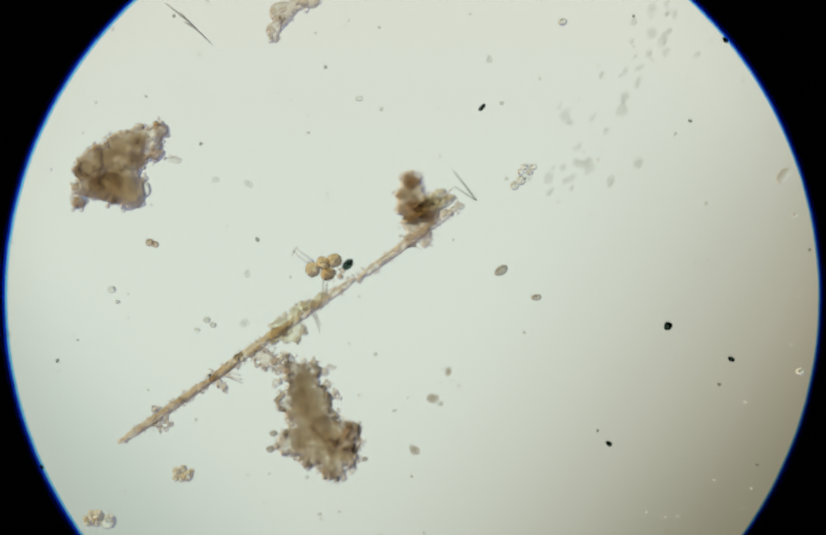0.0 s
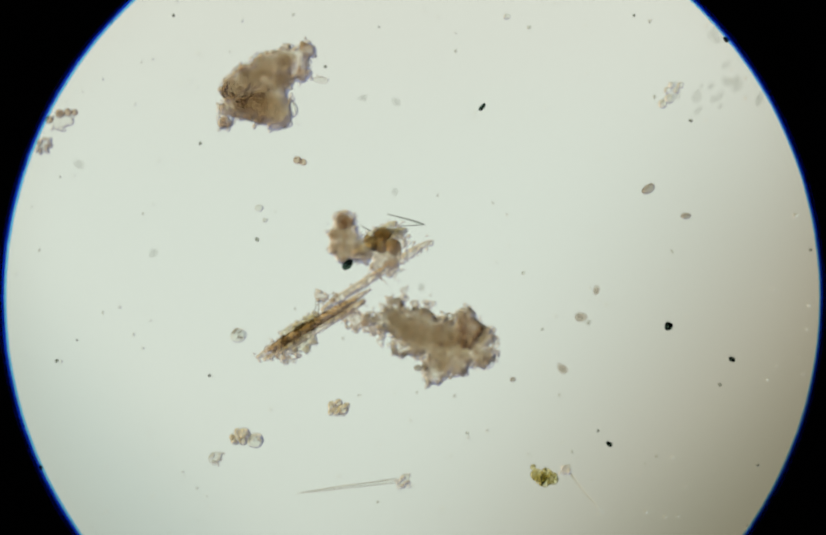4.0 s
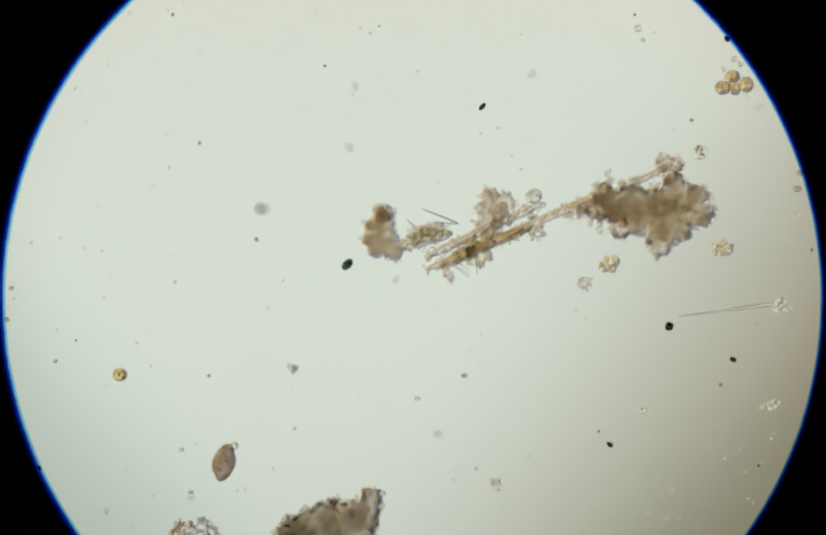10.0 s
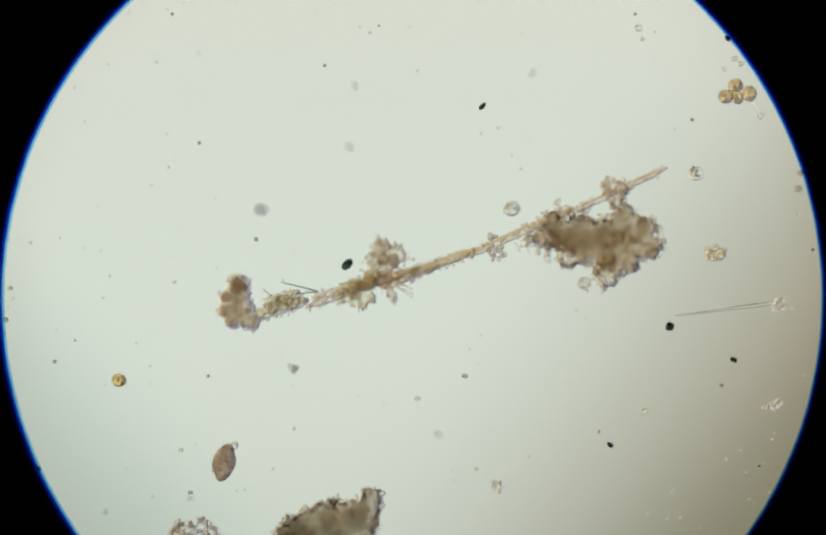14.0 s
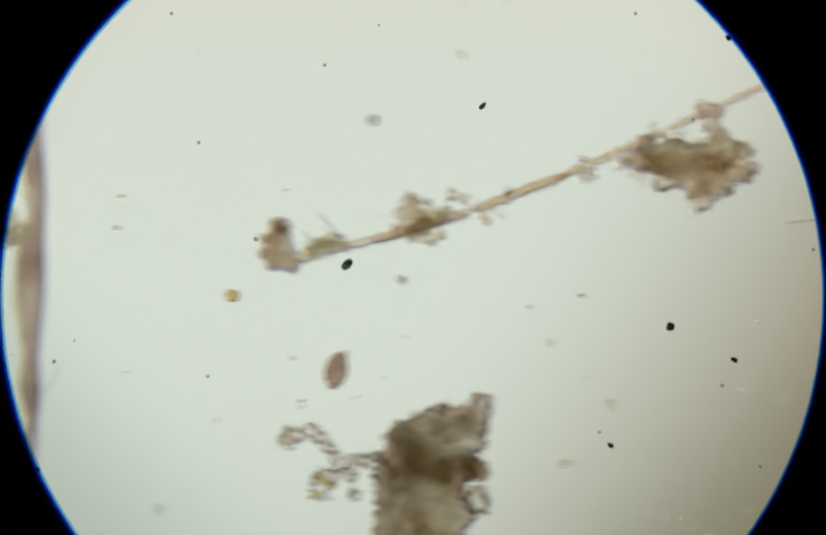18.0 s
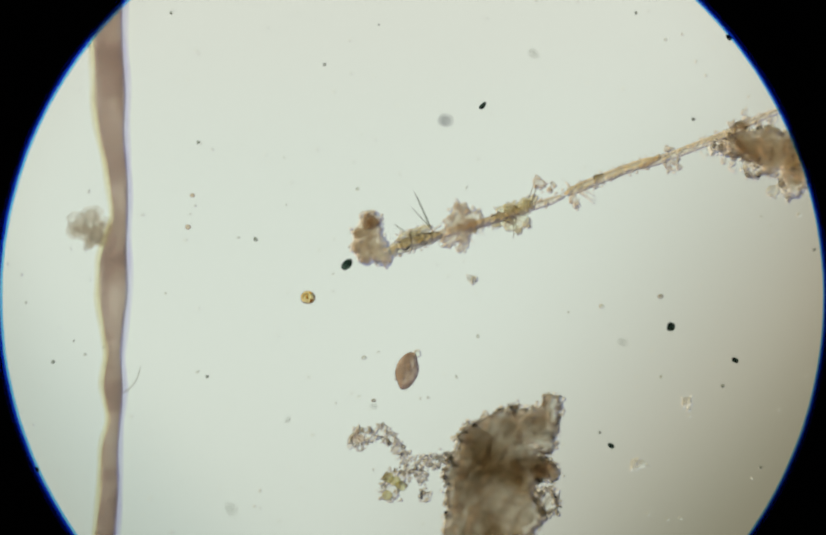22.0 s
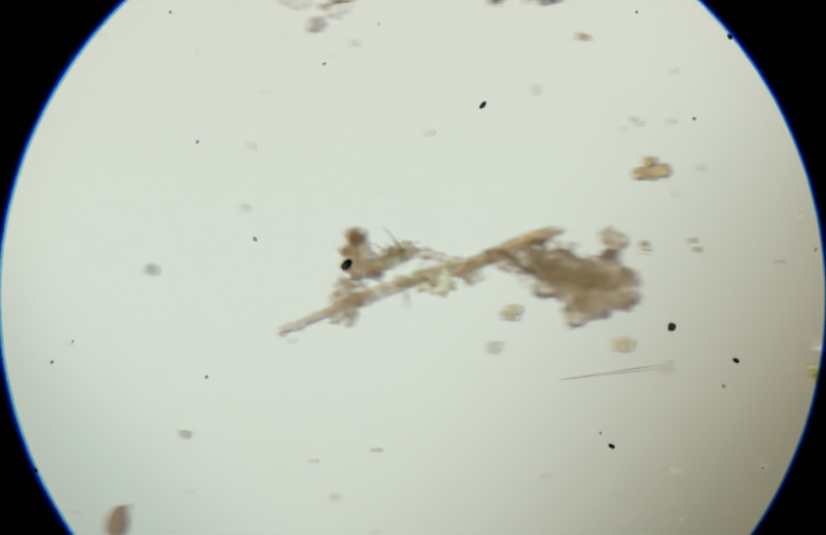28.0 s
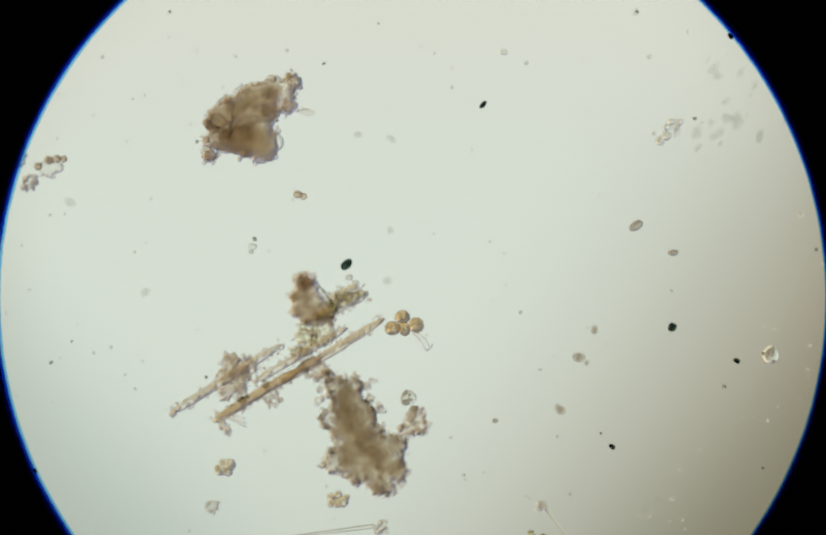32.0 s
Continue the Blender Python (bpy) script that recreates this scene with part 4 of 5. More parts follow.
# a lump that works its way out along the big floc's upper edge
LUMP_ROWS = [(t, x + u * math.cos(radians(a)) - v * math.sin(radians(a)), y + u * math.sin(radians(a)) + v * math.cos(radians(a)), a)
             for t, x, y, a in L_ROWS for u, v in [(float(np.interp(t, [0, 3, 6, 8, 9, 10, 12, 25, 27.5, 29.5, 31], [205, 204, 206, 206, 200, 186, 180, 174, 196, 198, 181])),
                                                    float(np.interp(t, [0, 3, 6, 8, 9, 10, 12, 25, 27.5, 29.5, 31], [-36, -14, -40, -46, -56, -74, -88, -94, -80, -78, -97])))]]
kn = thing("stray_clump", "small brown knobbed clump clinging to the large floc", "debris", LUMP_ROWS, 4)
floc(kn, [(0, 0, 16), (-15, -4, 10), (14, 2, 11), (6, 18, 11), (2, 32, 11)], 323, MAT_SOFT, MAT_GRAIN, 10, 20, 40, name="knob_floc", fine=60, dense=None)
floc(lf, [(48, -40, 8), (74, -50, 8), (70, -64, 7), (96, -42, 9), (122, -46, 8)], 328, MAT_CRUMB, MAT_GRAIN_GREY, 7, 16, 40, (2.8, 5), name="upper_tuft", dense=None)
floc(lf, [(45, 40, 8), (30, 26, 7), (206, 66, 8), (258, -4, 9), (256, 20, 9)], 329, MAT_CRUMB, MAT_GRAIN_GREY, 7, 16, 40, (2.8, 5), name="edge_tuft", dense=None)
hairs(lf, [(8, 8, 14, 30), (20, 10, 32, 30), (-14, 6, -4, 26)], 327, MAT_GRAIN_GREY, 2.2)


# loose matter that links the big floc to the rods while the colony is drawn out
LINK_WAY = [0, 2, 3.5, 6, 8, 8.6, 10, 25, 27.5, 29, 30.5, 32]
LINK_ROWS = [(t, x + float(np.interp(t, LINK_WAY, [-34, -10, -10, -18, -10, 0, 50, 50, 10, -8, -8, -12])), y + float(np.interp(t, LINK_WAY, [12, -6, 4, 14, 12, 10, 0, 0, 5, 8, 6, 0])), -20) for t, x, y, a in L_ROWS]
lk = thing("linking_tuft", "loose tan tuft between the rods and the large floc", "debris", LINK_ROWS, 4)
floc(lk, [(-12, -10, 13), (4, -4, 14), (14, 12, 13), (22, 26, 10), (-4, 10, 10), (32, 34, 8)], 331, MAT_SOFT, MAT_GRAIN, 8, 16, 34, (2.8, 5), ragged=0.45, fine=36, dense=None)


# ---- single cells, crystals and scraps on the slide ----
def cell_cluster(name, label, balls, rows, mat, seed, z=0, shell=None):
    ob = thing(name, label, "algal cells", rows, z)
    for k, (x, y, r) in enumerate(balls):
        p = Pile(seed + k)
        p.lump(x, y, r * 0.85, r, r * 0.95, r * (0.45 if name == "round_cell" else 0.8), 30 * k, 0.06, 2)
        cell = part("cell", p, shell or mat, ob)
        g = Pile(seed + 50 + k)
        for j in range(5 if name == "round_cell" else 9):
            a, d = g.rng.uniform(0, 6.28), r * g.rng.uniform(0.15, 0.85)
            g.lump(x + d * math.cos(a), y + d * math.sin(a), r * g.rng.uniform(0.7, 1.5), r * 0.24, r * 0.2, r * 0.2, 40 * j, 0.1, 2)
        part("granules", g, MAT_MILD if name in ("cell_pair", "cell_cluster") else mat, cell, kind="stuff")
    return ob


TRI_ROWS = [(0, 614, 508, 165), (0.5, 706, 521, 165), (1, 728, 524, 165), (1.5, 752, 533, 160), (2, 868, 545, 140), (2.5, 834, 572, 100), (3, 794, 530, 60),
            (3.5, 748, 492, 30), (5.5, 698, 398), (6, 1038, 408),
            (7, 1030, 413), (8, 1037, 167), (9, 1395, 158), (14.5, 1403, 177), (25, 1258, 8), (27.5, 1248, 320), (28, 1240, 323), (28.5, 727, 325),
            (29.5, 735, 322), (30.1, 745, 605), (31.4, 760, 612), (32, 769, 616)]
tri = cell_cluster("cell_cluster", "cluster of ochre round cells with a pale stalk", [(-5, -14, 14.5), (-23, 7, 15), (-2, 8, 14), (20, 2, 15.5)], TRI_ROWS, MAT_CRUMB, 401, shell=MAT_BERRY)
hairs(tri, [(14, 14, 40, 48), (20, 13, 46, 42), (38, 50, 52, 36)], 410, MAT_CRYSTAL, 2.6)
green = cell_cluster("green_cell_cluster", "cluster of yellow-green algal cells", [(-13, -3, 13), (5, -5, 12), (1, 9, 13), (16, 4, 13), (-6, 5, 12), (-20, -18, 6)],
                     [(3, 1028, 998), (6, 1404, 824), (8, 1396, 560), (28.5, 1028, 712), (29.5, 1028, 714), (30.1, 1028, 1024), (32, 1028, 1030)], MAT_GREEN, 421)
cell_cluster("green_cell_cluster", "larger cluster of green algal cells", [(-10, -18, 13), (6, -26, 10), (-20, 2, 14), (0, 2, 15), (18, 6, 15), (12, -8, 12),
                      (6, 24, 13), (-14, 22, 11)], [(8, 1324, 905)], MAT_GREEN, 441)
cell_cluster("cell_pair", "pair of small ochre cells", [(-5, -1, 8), (6, 3, 7)], [(0, 289, 461), (2.5, 571, 470), (6, 931, 221), (31, 570, 370)], MAT_OCHRE, 461)
cell_cluster("cell_pair", "two ochre cells with a reddish rim", [(-10, -4, 9), (11, 4, 12), (-1, 7, 10), (2, -9, 8), (-12, 8, 7), (18, -5, 6)],
             [(0, 346, 899), (3, 640, 856), (6, 1005, 717), (8, 1012, 477), (10, 1370, 470), (16.5, 1350, 313), (25, 1192, 338), (28.5, 652, 656),
              (32, 640, 948)], MAT_TANCELL, 471)
cell_cluster("cell_pair", "pale ochre cells sticking together", [(-9, 7, 11), (8, -4, 12), (5, 9, 9), (-6, -8, 7), (-16, 2, 6)],
             [(3, 458, 924), (6, 817, 740), (8, 808, 497), (13, 1150, 495), (28.5, 441, 592), (32, 428, 886)], MAT_TANCELL, 481)
cell_cluster("cell_row", "row of four small clear cells", [(-12, 4, 7), (-4, -6, 7), (6, 4, 7), (13, -6, 7)], [(0, 1000, 323), (2.5, 1278, 334)],
             MAT_GRAIN_CLEAR, 491)
cell_cluster("round_cell", "pale round cell drifting over the slide", [(0, 0, 16)],
             [(5.5, 490, 737), (6, 822, 744), (6.3, 803, 748), (6.6, 774, 754), (7, 757, 750), (8, 762, 489), (8.5, 806, 488), (9, 1073, 446), (10, 1014, 372), (11, 977, 405), (12, 942, 432),
              (13, 933, 437), (14, 972, 396), (14.5, 1027, 380), (16.5, 1130, 150), (17.5, 1330, 60), (18.5, 1640, 0), (25, 1500, -300), (27.5, 2000, -300), (32, 1900, -300)], MAT_GRAIN_GREY, 501, shell=MAT_RING)
cell_cluster("round_cell", "clear round cell with granules", [(0, 0, 15)],
             [(0, -150, 600), (1.9, 165, 715), (2, 177, 724), (2.5, 243, 768), (3, 295, 745), (5.5, 670, 515), (6.6, 1007, 540), (8, 992, 287), (8.6, 1032, 284), (10, 1330, 290), (13, 1320, 323), (16.5, 1325, 170), (25, 1192, 170), (27.5, 1233, 472),
              (28.5, 712, 468), (29.2, 722, 467), (30.5, 776, 755)], MAT_GREYCELL, 505, shell=MAT_CLEAR)
cell_cluster("round_cell", "golden round cell with clear wall", [(0, 0, 14)],
             [(9, 229, 711), (14, 227, 722), (16.5, 227, 562), (19, 580, 563), (23.5, 588, 565), (25, 46, 552)], MAT_GOLD, 509, shell=MAT_GOLD)
cell_cluster("round_cell", "clear round cell with coarse granules", [(0, 0, 17)], [(0, 2400, 100), (27.5, 1950, 265), (28.5, 1386, 256), (29.2, 1384, 247), (30.5, 1484, 718), (32, 1462, 673)], MAT_GREYCELL,
             513, shell=MAT_CLEAR)
cell_cluster("cell_row", "small clear cells in a short row", [(-8, 6, 9), (4, -4, 10)], [(30.5, 1264, 262), (32, 1260, 262)], MAT_CLEAR, 517)


def oval(name, label, rows, a, b, mat, seed, category="cell", flakes=0):
    ob = thing(name, label, category, rows)
    p = Pile(seed)
    p.lump(0, 0, b * 0.7, a, b, b * 0.7, 0, 0.16 if flakes else 0.08, 3 if flakes else 2)
    part("cell_body", p, mat, ob)
    if flakes:
        g = Pile(seed + 1)
        for k in range(flakes):
            g.lump(g.rng.normal(0, a * 0.35), g.rng.normal(0, b * 0.35), b * 1.2, b * 0.2, turn=30 * k)
        part("granules", g, MAT_CHLORO, ob, kind="stuff")
    return ob


cyst = oval("brown_cyst", "red-brown oval cyst with a clear cap on the slide", [(9, 428, 876, -65), (14, 428, 876, -65), (16.5, 432, 704, -65),
            (19, 775, 702, -65), (23.5, 777, 700, -65), (25, 258, 690, -65), (27.5, 250, 990, -65)], 32, 19.5, MAT_RED, 521, "cyst", 14)
p = Pile(523)
for k in range(16):
    p.lump(p.rng.normal(-2, 12), p.rng.normal(0, 6), 26, p.rng.uniform(2, 4), p.rng.uniform(1.5, 2.5), 2.5, p.rng.uniform(0, 180), 0.12, 2)
part("bright_grains", p, MAT_FINE, cyst, "glassy grains inside", kind="stuff")
p = Pile(524)
p.lump(34, 2, 16, 9, 8, 8, 0, 0.05, 2)
part("clear_cap", p, MAT_CLEAR, cyst, "clear bulging cap")
oval("grey_cell", "grey-brown oval cell on the slide", [(0, 951, 514, -30), (2.5, 1231, 525, -30), (30.5, 1210, 430, -30), (32, 1207, 429, -30)], 15, 9, MAT_GREYCELL, 531)
oval("grey_cell", "small grey oval cell", [(0, 1018, 565), (2.5, 1303, 576), (32, 1278, 480)], 10, 6, MAT_GREYCELL, 535)
gc = thing("grey_cell", "small blurred purplish grey cell", "cell", [(6, 129, 657, 10), (8, 128, 395, 10), (9, 497, 397), (16.5, 498, 228), (19, 845, 231),
           (23.5, 846, 226), (25, 315, 198), (28, 290, 513, 10)])
p = Pile(537)
for share in (1.1, 0.85, 0.6):
    p.lump(0, 0, 12, 14 * share, 12 * share, 8 * share, 20, 0.1, 2)
part("cell_body", p, MAT_HAZE_GREY, gc)
oval("grey_cell", "clear oval cell on the slide", [(0, 1487, 333, -45)], 20, 11, MAT_PALE, 539)
oval("grey_cell", "dark oval scrap on the slide", [(28.5, 1448, 790, 20)], 26, 16, MAT_GREYCELL, 541)
SMALL = [([(3, 973, 813), (8, 1340, 384), (29.2, 948, 498)], 6), ([(8, 1157, 351)], 8), ([(8, 866, 70), (29.2, 485, 178)], 5),
         ([(6, 530, 966), (8, 540, 714), (10, 881, 713), (14, 882, 714), (19, 1241, 567), (25, 741, 552)], 6), ([(25, 622, 573)], 6),
         ([(6, 1372, 1002), (8, 1362, 735), (29.2, 968, 845)], 7), ([(25, 1355, 142), (29.2, 778, 463)], 8), ([(23, 366, 370)], 5),
         ([(23, 358, 430)], 6), ([(29.2, 652, 246)], 6), ([(10, 1220, 778), (25, 1058, 599), (29.2, 506, 908)], 8), ([(0, 1068, 42)], 9),
         ([(0, 682, 187)], 7), ([(0, 405, 617)], 7), ([(0, 1518, 705)], 9), ([(25, 1338, 895)], 8), ([(12, 362, 935)], 5), ([(12, 344, 854)], 5), ([(12, 1211, 54)], 8), ([(12, 1393, 112)], 7)]
for k, (rows, r) in enumerate(SMALL):
    oval("small_cell", "tiny grey round cell on the slide", rows, r, r * 0.8, MAT_OCHRE if k in (7, 8) else MAT_GREYCELL if k in (0, 1, 3, 5, 6, 16) else MAT_RING if k % 3 else MAT_CLEAR, 550 + 2 * k)

# needles
ndl = thing("crystal_needle", "long clear needle crystal with a few grains at its end", "crystal",
            [(3.5, 770, 950), (6, 1130, 828), (9, 1485, 573), (14, 1481, 571), (16.5, 1482, 400), (25, 1298, 380), (27.5, 1290, 695), (28.5, 737, 687),
             (29.5, 735, 686), (32, 726, 994)])
p = Pile(621)
p.blade(-205, 29, -14, 4, 8, 4.2, 3, point=0.5, sides=6, nick=0.02)
part("needle", p, MAT_CLEARCRYSTAL, ndl)
for side in (-1, 1):
    p = Pile(6215 + side)
    p.stick(-198, 28 + 0.8 * side, -16, 4.4 + 3.4 * side, 10, 0.6, 1.0, segs=8)
    part("edge", p, MAT_GREYCELL, ndl, "dark edge of the needle")
floc(ndl, [(0, 0, 10), (-6, 12, 7)], 622, MAT_PALE, MAT_GRAIN_GREY, 5, 8, 26, (3, 5), name="end_grains")
n2 = thing("crystal_needle", "pale needle beside the green cells", "crystal", [(6, 1440, 805), (8, 1432, 545), (28.5, 1032, 652), (29.5, 1032, 652),
           (32, 1030, 958)])
hairs(n2, [(0, 0, 70, 86)], 631, MAT_CLEAR, 3)
floc(n2, [(0, 0, 9)], 633, MAT_PALE, MAT_GRAIN_GREY, 5, 8, 16, (3, 5), name="end_grains")
n3 = thing("crystal_needle", "pair of thin dark crossed needles", "crystal", [(0, 352, 44), (2.5, 630, 50)])
hairs(n3, [(-38, -38, 52, 42), (-10, -20, 48, 38), (-2, -2, 40, 30)], 641, MAT_GREYCELL, 1.7)
N4_ROWS = [(0, 905, 382, 38), (1, 945, 424, 15), (2, 988, 471, 6), (2.5, 953, 498, 2), (3, 905, 460, 0), (3.5, 860, 438, 0), (5.5, 620, 436, 8), (6, 865, 472, 8),
           (8, 700, 330, 8), (8.5, 695, 365, 8), (9, 945, 375, 8), (10, 870, 425, 8), (13, 650, 515, 0), (14, 605, 554, 0), (14.5, 585, 562, 0)]
N4_ROWS += [(16.5, 492, 434, 18), (17.5, 592, 447, 22), (19, 762, 470, 54), (21, 779, 453, 54), (23, 865, 410, 46), (23.5, 897, 399, 42), (25, 508, 312, 30),
            (27.5, 740, 520, 40), (29.2, 380, 420, 40), (30.5, 490, 650, 40), (32, 640, 590, 40)]
n4 = thing("crystal_needle", "two thin grey needles meeting at a point", "crystal", N4_ROWS, 10)
hairs(n4, [(0, 0, -72, -18)], 645, MAT_SPECK_GREY, 2.0)
hairs(n4, [(0, 0, -52, 4)], 646, MAT_SPECK_GREY, 1.3)

# pale scraps
for k, (name, label, rows, lobes) in enumerate((
        ("pale_flake", "pale grainy flake on the slide", [(6, 402, 128), (7, 401, 128)], [(0, 0, 30), (-14, -20, 20), (8, 18, 18)]),
        ("pale_flake", "small pale flake of film", [(6, 770, 785), (9, 1107, 538), (13, 1107, 538), (25, 947, 356), (28.5, 408, 660), (32, 400, 962)],
         [(0, 0, 12), (10, -6, 7)]),
        ("pale_flake", "faint clear flake of film", [(8, 1104, 762), (14, 1466, 770)], [(0, 0, 9), (12, -6, 8), (-12, 4, 7)]),
        ("pale_flake", "faint oval patch of granules", [(19, 1207, 882), (23, 1208, 880), (25, 697, 852)], [(0, 0, 12), (12, 0, 8)]),
        ("pale_flake", "faint scrap of film", [(10, 940, 916), (14, 942, 920), (16.5, 946, 763), (19, 1296, 770), (25, 786, 748)], [(0, 0, 9), (6, 8, 6)]),
        ("pale_flake", "clear jagged scrap of film", [(29.2, 1040, 935)], [(0, 0, 10), (12, 14, 9), (-10, -12, 6)]),
        ("pale_flake", "clear jagged scrap of film", [(29.2, 1460, 856)], [(0, 0, 12), (12, -10, 9), (-10, 10, 6)]),
        ("pale_flake", "faint scrap of film", [(9, 552, 697), (14, 553, 697), (19, 892, 530)], [(0, 0, 8), (6, 6, 6)]))):
    ob = thing(name, label, "debris", rows)
    floc(ob, lobes, 660 + 5 * k, MAT_PALE, MAT_GRAIN_CLEAR, 4, 5, 22 if k else 46, (2, 4.5), ragged=0.3, inside=0.5)
cl = cell_cluster("cell_cluster", "ochre cells on a pale flake", [(-22, 8, 8), (-2, -4, 9), (14, -6, 8), (26, -6, 7)],
                  [(3, 110, 312), (6, 490, 142), (7, 489, 142), (32, 95, 308)], MAT_OCHRE, 711)
floc(cl, [(0, 12, 18), (16, 10, 10)], 716, MAT_PALE, MAT_GRAIN_GREY, 4, 5, 20, (2, 4), name="flake")
floc(thing("small_clump", "small brownish clump of grains", "debris", [(3, 76, 370), (6, 457, 200), (7, 456, 200), (32, 55, 348)]),
     [(0, 0, 13), (8, -8, 8)], 721, MAT_PALE, MAT_GRAIN, 6, 7, 40, (3, 5.5))
top = thing("detritus_clump", "brownish clump with a pale drooping lobe", "debris", [(0, 545, 22), (2.5, 815, 30)])
floc(top, [(-10, 4, 24), (-25, 34, 14), (-24, 50, 10), (20, -16, 16), (45, -22, 18)], 731, MAT_KNOB, MAT_GRAIN_GREY, 9, 9, 16, dense=None, ragged=0.15)

# the textile fibre and what clings to it
fib = thing("textile_fibre", "long twisted mauve textile fibre across the slide", "fibre", [(18, 52, 508), (19, 207, 508), (23.8, 213, 505), (24, -36, 500)])
SEG, SIDES = 120, 16
SWAY = [(-760, -8), (-437, -4), (-314, -2.5), (-249, 4), (-197, 10), (-152, 13.5), (-93, 19), (-16, 6), (56, 2.5), (114, 6.5), (166, 8),
        (224, 2.5), (289, 8), (328, 1.5), (399, -2.5), (483, -8.5), (760, -14)]
GIRTH = [(-760, 26), (-437, 27), (-314, 28.5), (-249, 24), (-197, 20), (-152, 18.5), (-93, 15), (-16, 24), (56, 25.5), (114, 19.5), (166, 15),
         (224, 20.5), (289, 13), (328, 17.5), (399, 18.5), (483, 19.5), (760, 20)]


def strand(name, share, shift, mat, seed, twisted=True):
    """One sheath of the twisted fibre, or one tinted fringe shell round it."""
    p = Pile(seed)
    v, f = [], []
    for i in range(SEG + 1):
        y = -760 + 1520 * i / SEG
        cx = float(np.mean([np.interp(y + o, *zip(*SWAY)) for o in (-14, 0, 14)])) + 1.5 * math.sin(y / 31) + shift * (math.sin(y / 58 + seed) if twisted else 1.0)
        girth = float(np.mean([np.interp(y + o, *zip(*GIRTH)) for o in (-8, 0, 8)]))
        w = share * (20 + 1.2 * (girth - 20.5) + 0.8 * math.sin(y / 19 + seed))
        tw = y / 110
        for k in range(SIDES):
            a = 2 * math.pi * k / SIDES
            rr = 1 + 0.04 * math.cos(2 * a + tw)
            v.append((cx + w * rr * math.cos(a), y, 28 + 17 * share * rr * math.sin(a)))
    for i in range(SEG):
        for k in range(SIDES):
            a, b = i * SIDES + k, i * SIDES + (k + 1) % SIDES
            f.append((a, b, b + SIDES, a + SIDES))
    f += [tuple(reversed(range(SIDES))), tuple(range(SEG * SIDES, (SEG + 1) * SIDES))]
    p.take(v, f)
    part(name, p, mat, fib)


strand("outer_sheath", 1.0, 0, MAT_FIBRE, 741)
# colour fringe put in as shifted tint shells: yellow left, lilac right
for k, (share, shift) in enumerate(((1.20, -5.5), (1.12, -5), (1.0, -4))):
    strand("warm_fringe_shell", share, shift, MAT_FRINGE_WARM, 751 + k, False)
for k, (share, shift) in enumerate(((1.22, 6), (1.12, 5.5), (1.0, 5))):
    strand("lilac_fringe_shell", share, shift, MAT_FRINGE_COOL, 755 + k, False)
for k, (share, shift) in enumerate(((1.0, 0.8), (0.92, -1.2), (0.83, 1.6), (0.72, -2))):
    strand("inner_sheath", share, shift, MAT_PITH, 742 + k)
for k, (x, y, r) in enumerate(((-35, -98, 17), (-55, -80, 22), (-70, -68, 15), (-30, -58, 17), (-40, -42, 11), (-46, -64, 20), (-24, -78, 15), (-10, -72, 18), (-16, -50, 14))):
    p = Pile(750 + k)
    for share in (1.15, 0.88, 0.58):
        p.lump(x, y, 26, r * share, r * share * 0.85, r * share * 0.6, 40 * k, 0.16, 2)
    part("clinging_flock", p, MAT_HAZE_TAN, fib, "blurred grey-tan flock on the fibre")
p = Pile(748)
p.stick(22, 238, 56, 185, 20, 2.4, 1.2, bend=8)
part("loose_fibril", p, MAT_FAINT, fib)

# a large swimmer that darts in beyond the fibre and out again
sw = thing("ciliate", "large pinkish oval ciliate with a fringe of cilia", "microbe",
           [(0, -1300, 150), (22.1, -500, 100, 0), (22.3, -420, 200, 10), (22.5, 45, 325, 25), (22.7, -300, 480, 30), (23.2, -330, 680, 20), (23.4, 40, 755, 10),
            (23.5, 15, 755, 10), (23.7, -330, 800, 0), (24.5, -900, 800), (32, -1500, 400)], 40)
p = Pile(761)
p.lump(0, 0, 40, 128, 105, 40, 0, 0.03, 3)
part("body", p, MAT_PINK, sw)
p = Pile(762)
for k in range(46):
    a = radians(-30 + 120 * k / 45)
    x, y = 126 * math.cos(a), 103 * math.sin(a)
    p.stick(x, y, x + 12 * math.cos(a + 0.4), y + 12 * math.sin(a + 0.4), 40, 1.5, 0.8, segs=2, sides=5)
part("cilia", p, MAT_PINK, sw, kind="stuff")
p = Pile(763)
p.lump(-4, -2, 40, 118, 95, 30, 4, 0.04, 3)
part("cytoplasm", p, MAT_PINK, sw, "darker granular middle")

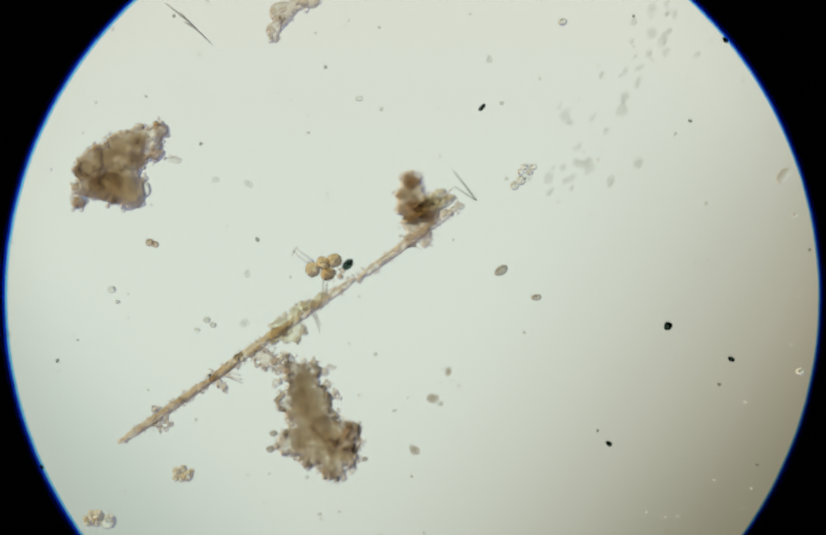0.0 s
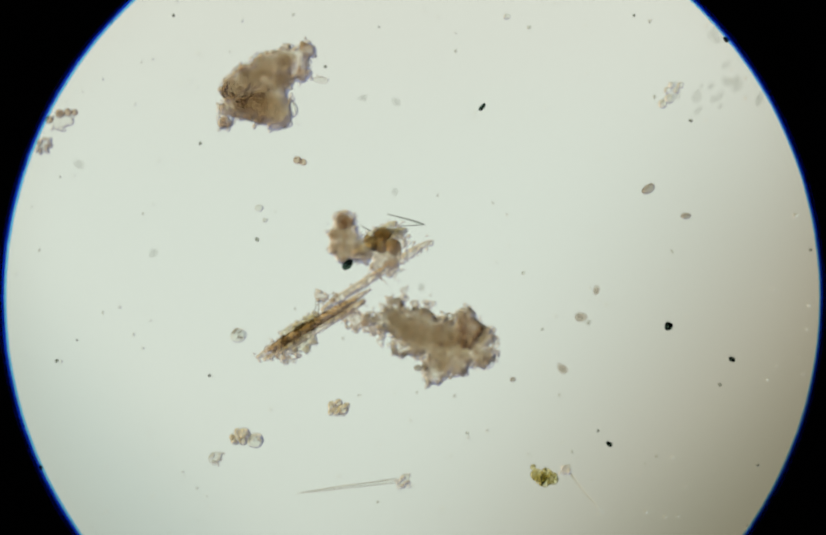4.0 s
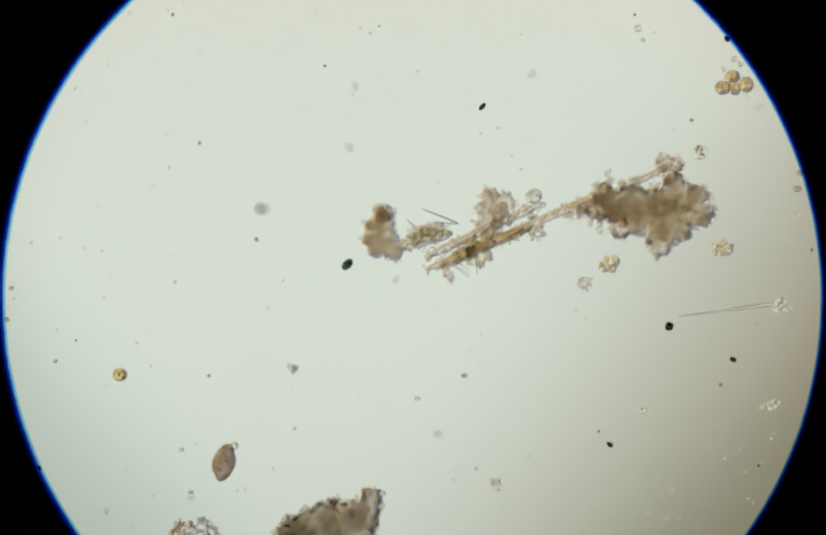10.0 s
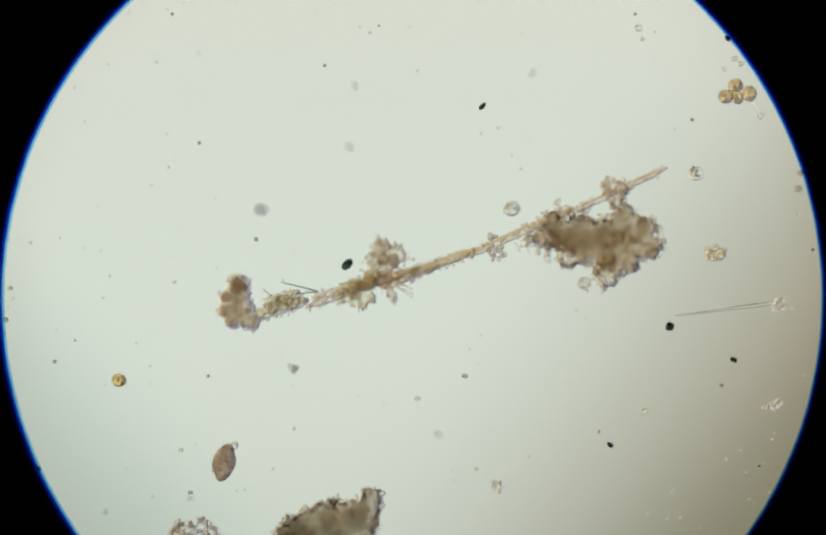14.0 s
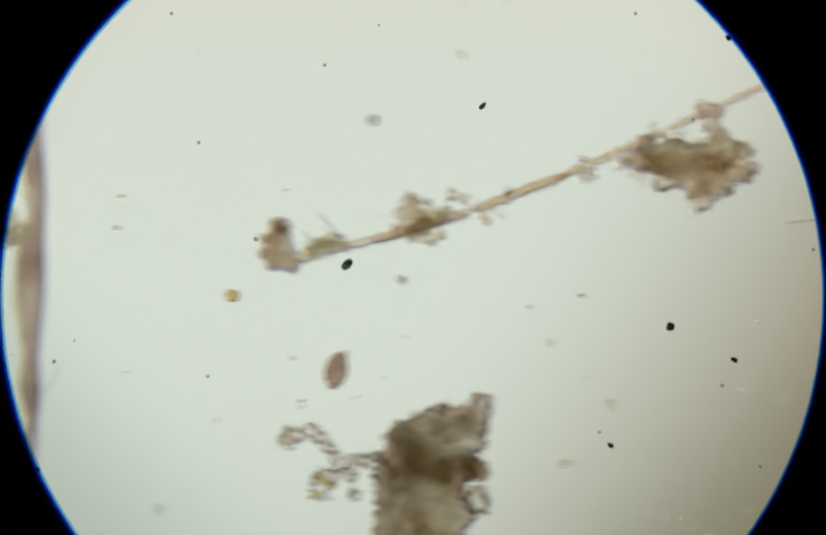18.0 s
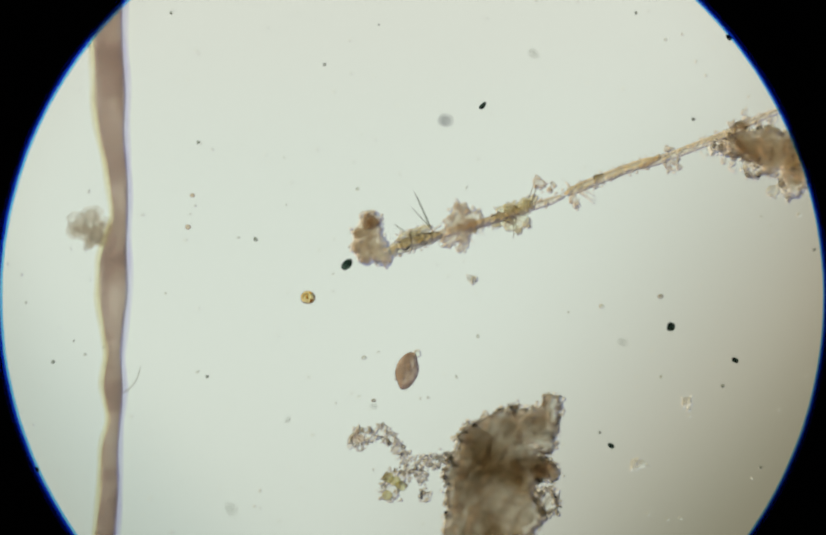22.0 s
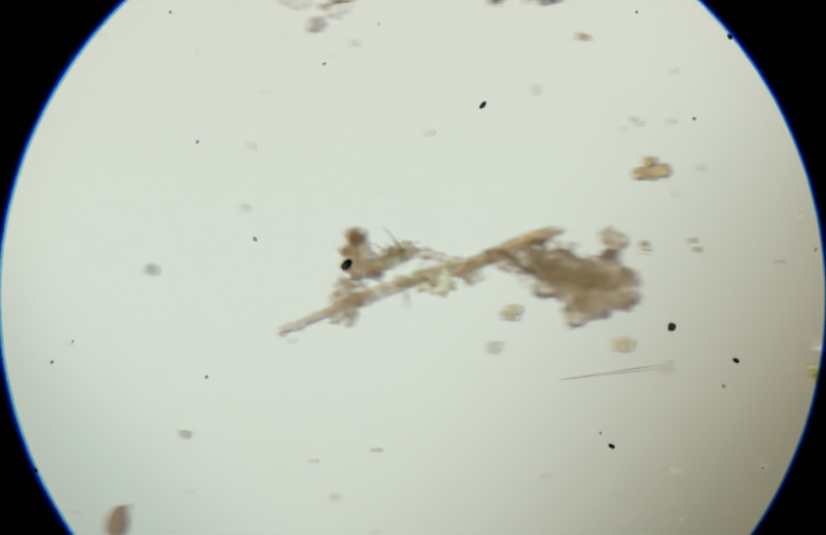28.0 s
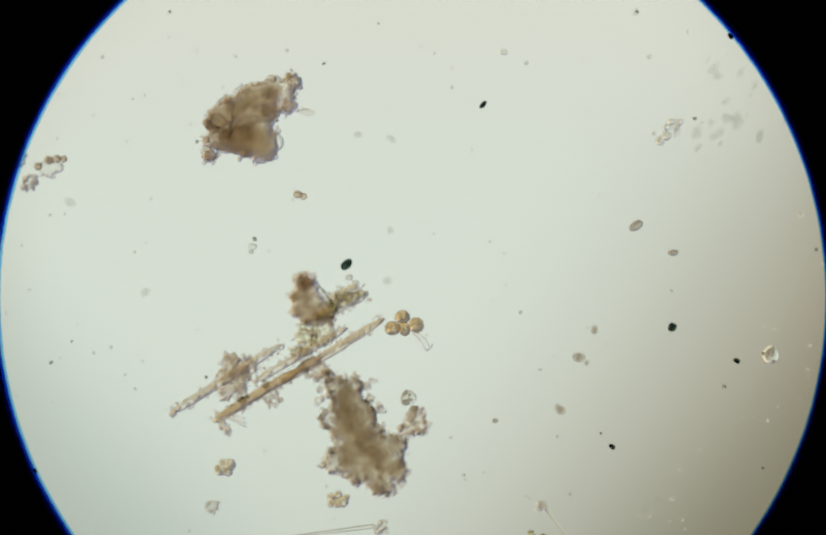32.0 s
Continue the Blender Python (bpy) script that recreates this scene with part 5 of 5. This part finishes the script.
# fine specks that lie all over the slide
def scatter(name, label, count, seed, mat, size, box):
    g = Pile(seed)
    for k in range(count):
        x, y = g.rng.uniform(box[0], box[2]), g.rng.uniform(box[1], box[3])
        r = g.rng.uniform(*size)
        g.lump(x - CX, y - CY, r * 0.4, r, r * g.rng.uniform(0.6, 1), r * 0.4, g.rng.uniform(0, 180))
    ob = part(name, g, mat, kind="stuff")
    tagged(ob, label, "specks")
    MOVES.append((ob, [(2.1, CX, CY)], 0))


scatter("fine_specks", "countless tiny clear specks strewn on the slide", 750, 801, MAT_DOTS, (1.8, 4.2), (-1100, -300, 1900, 1750))
scatter("bacteria", "countless faint rods and dots strewn on the slide", 170, 802, MAT_FAINT, (2.0, 5.0), (-1100, -300, 1900, 1750))

# a streak of grey grains afloat above the slide, out of focus
g = Pile(811)
for k in range(44):
    u = g.rng.uniform(0, 1) ** 1.6
    r = g.rng.uniform(5, 15)
    x, y = 1560 - 260 * u + g.rng.normal(0, 30) - CX, 15 + 400 * u + g.rng.normal(0, 36) - CY
    turn, slim = g.rng.normal(-62, 12), g.rng.uniform(0.45, 0.8)
    for share in (1.2, 0.9, 0.58):
        g.lump(x, y, 12, r * share, r * share * slim, r * share * 0.5, turn, 0.12, 2)
streak = tagged(part("grey_grains", g, MAT_HAZE, kind="stuff"), "streak of blurred grey grains above the slide", "specks")
MOVES.append((streak, [(2.1, CX, CY)], 0))

# single blurred motes
for k, (t, x, y, r) in enumerate(((0, 821, 756, 12), (0, 787, 854, 10), (0, 851, 706, 8), (0, 836, 765, 7), (6, 514, 228, 11), (6, 272, 58, 12), (6, 246, 94, 16), (2.5, 690, 352, 9), (2.5, 752, 360, 9), (2.5, 750, 530, 8), (14, 200, 972, 7), (14, 362, 946, 8), (21, 438, 968, 14), (31, 1207, 24, 8),
                                  (31, 1362, 145, 9), (31, 1380, 225, 12), (31, 1285, 232, 8), (9, 752, 530, 9), (32, 735, 533, 10), (28, 468, 395, 12),
                                  (0, 520, 700, 9), (12, 1010, 140, 10), (24, 980, 640, 10), (6, 320, 420, 9))):
    p = Pile(820 + k)
    for share in (1.2, 0.9, 0.58):
        p.lump(0, 0, 12, r * share, r * share * 0.75, r * share * 0.5, 50 * k, 0.12, 2)
    ob = tagged(part("blurred_mote", p, MAT_HAZE_TAN if k < 3 else MAT_HAZE), "faint grey mote floating out of focus", "mote", "motes above the slide")
    MOVES.append((ob, [(t, x, y)], 6))

motions()
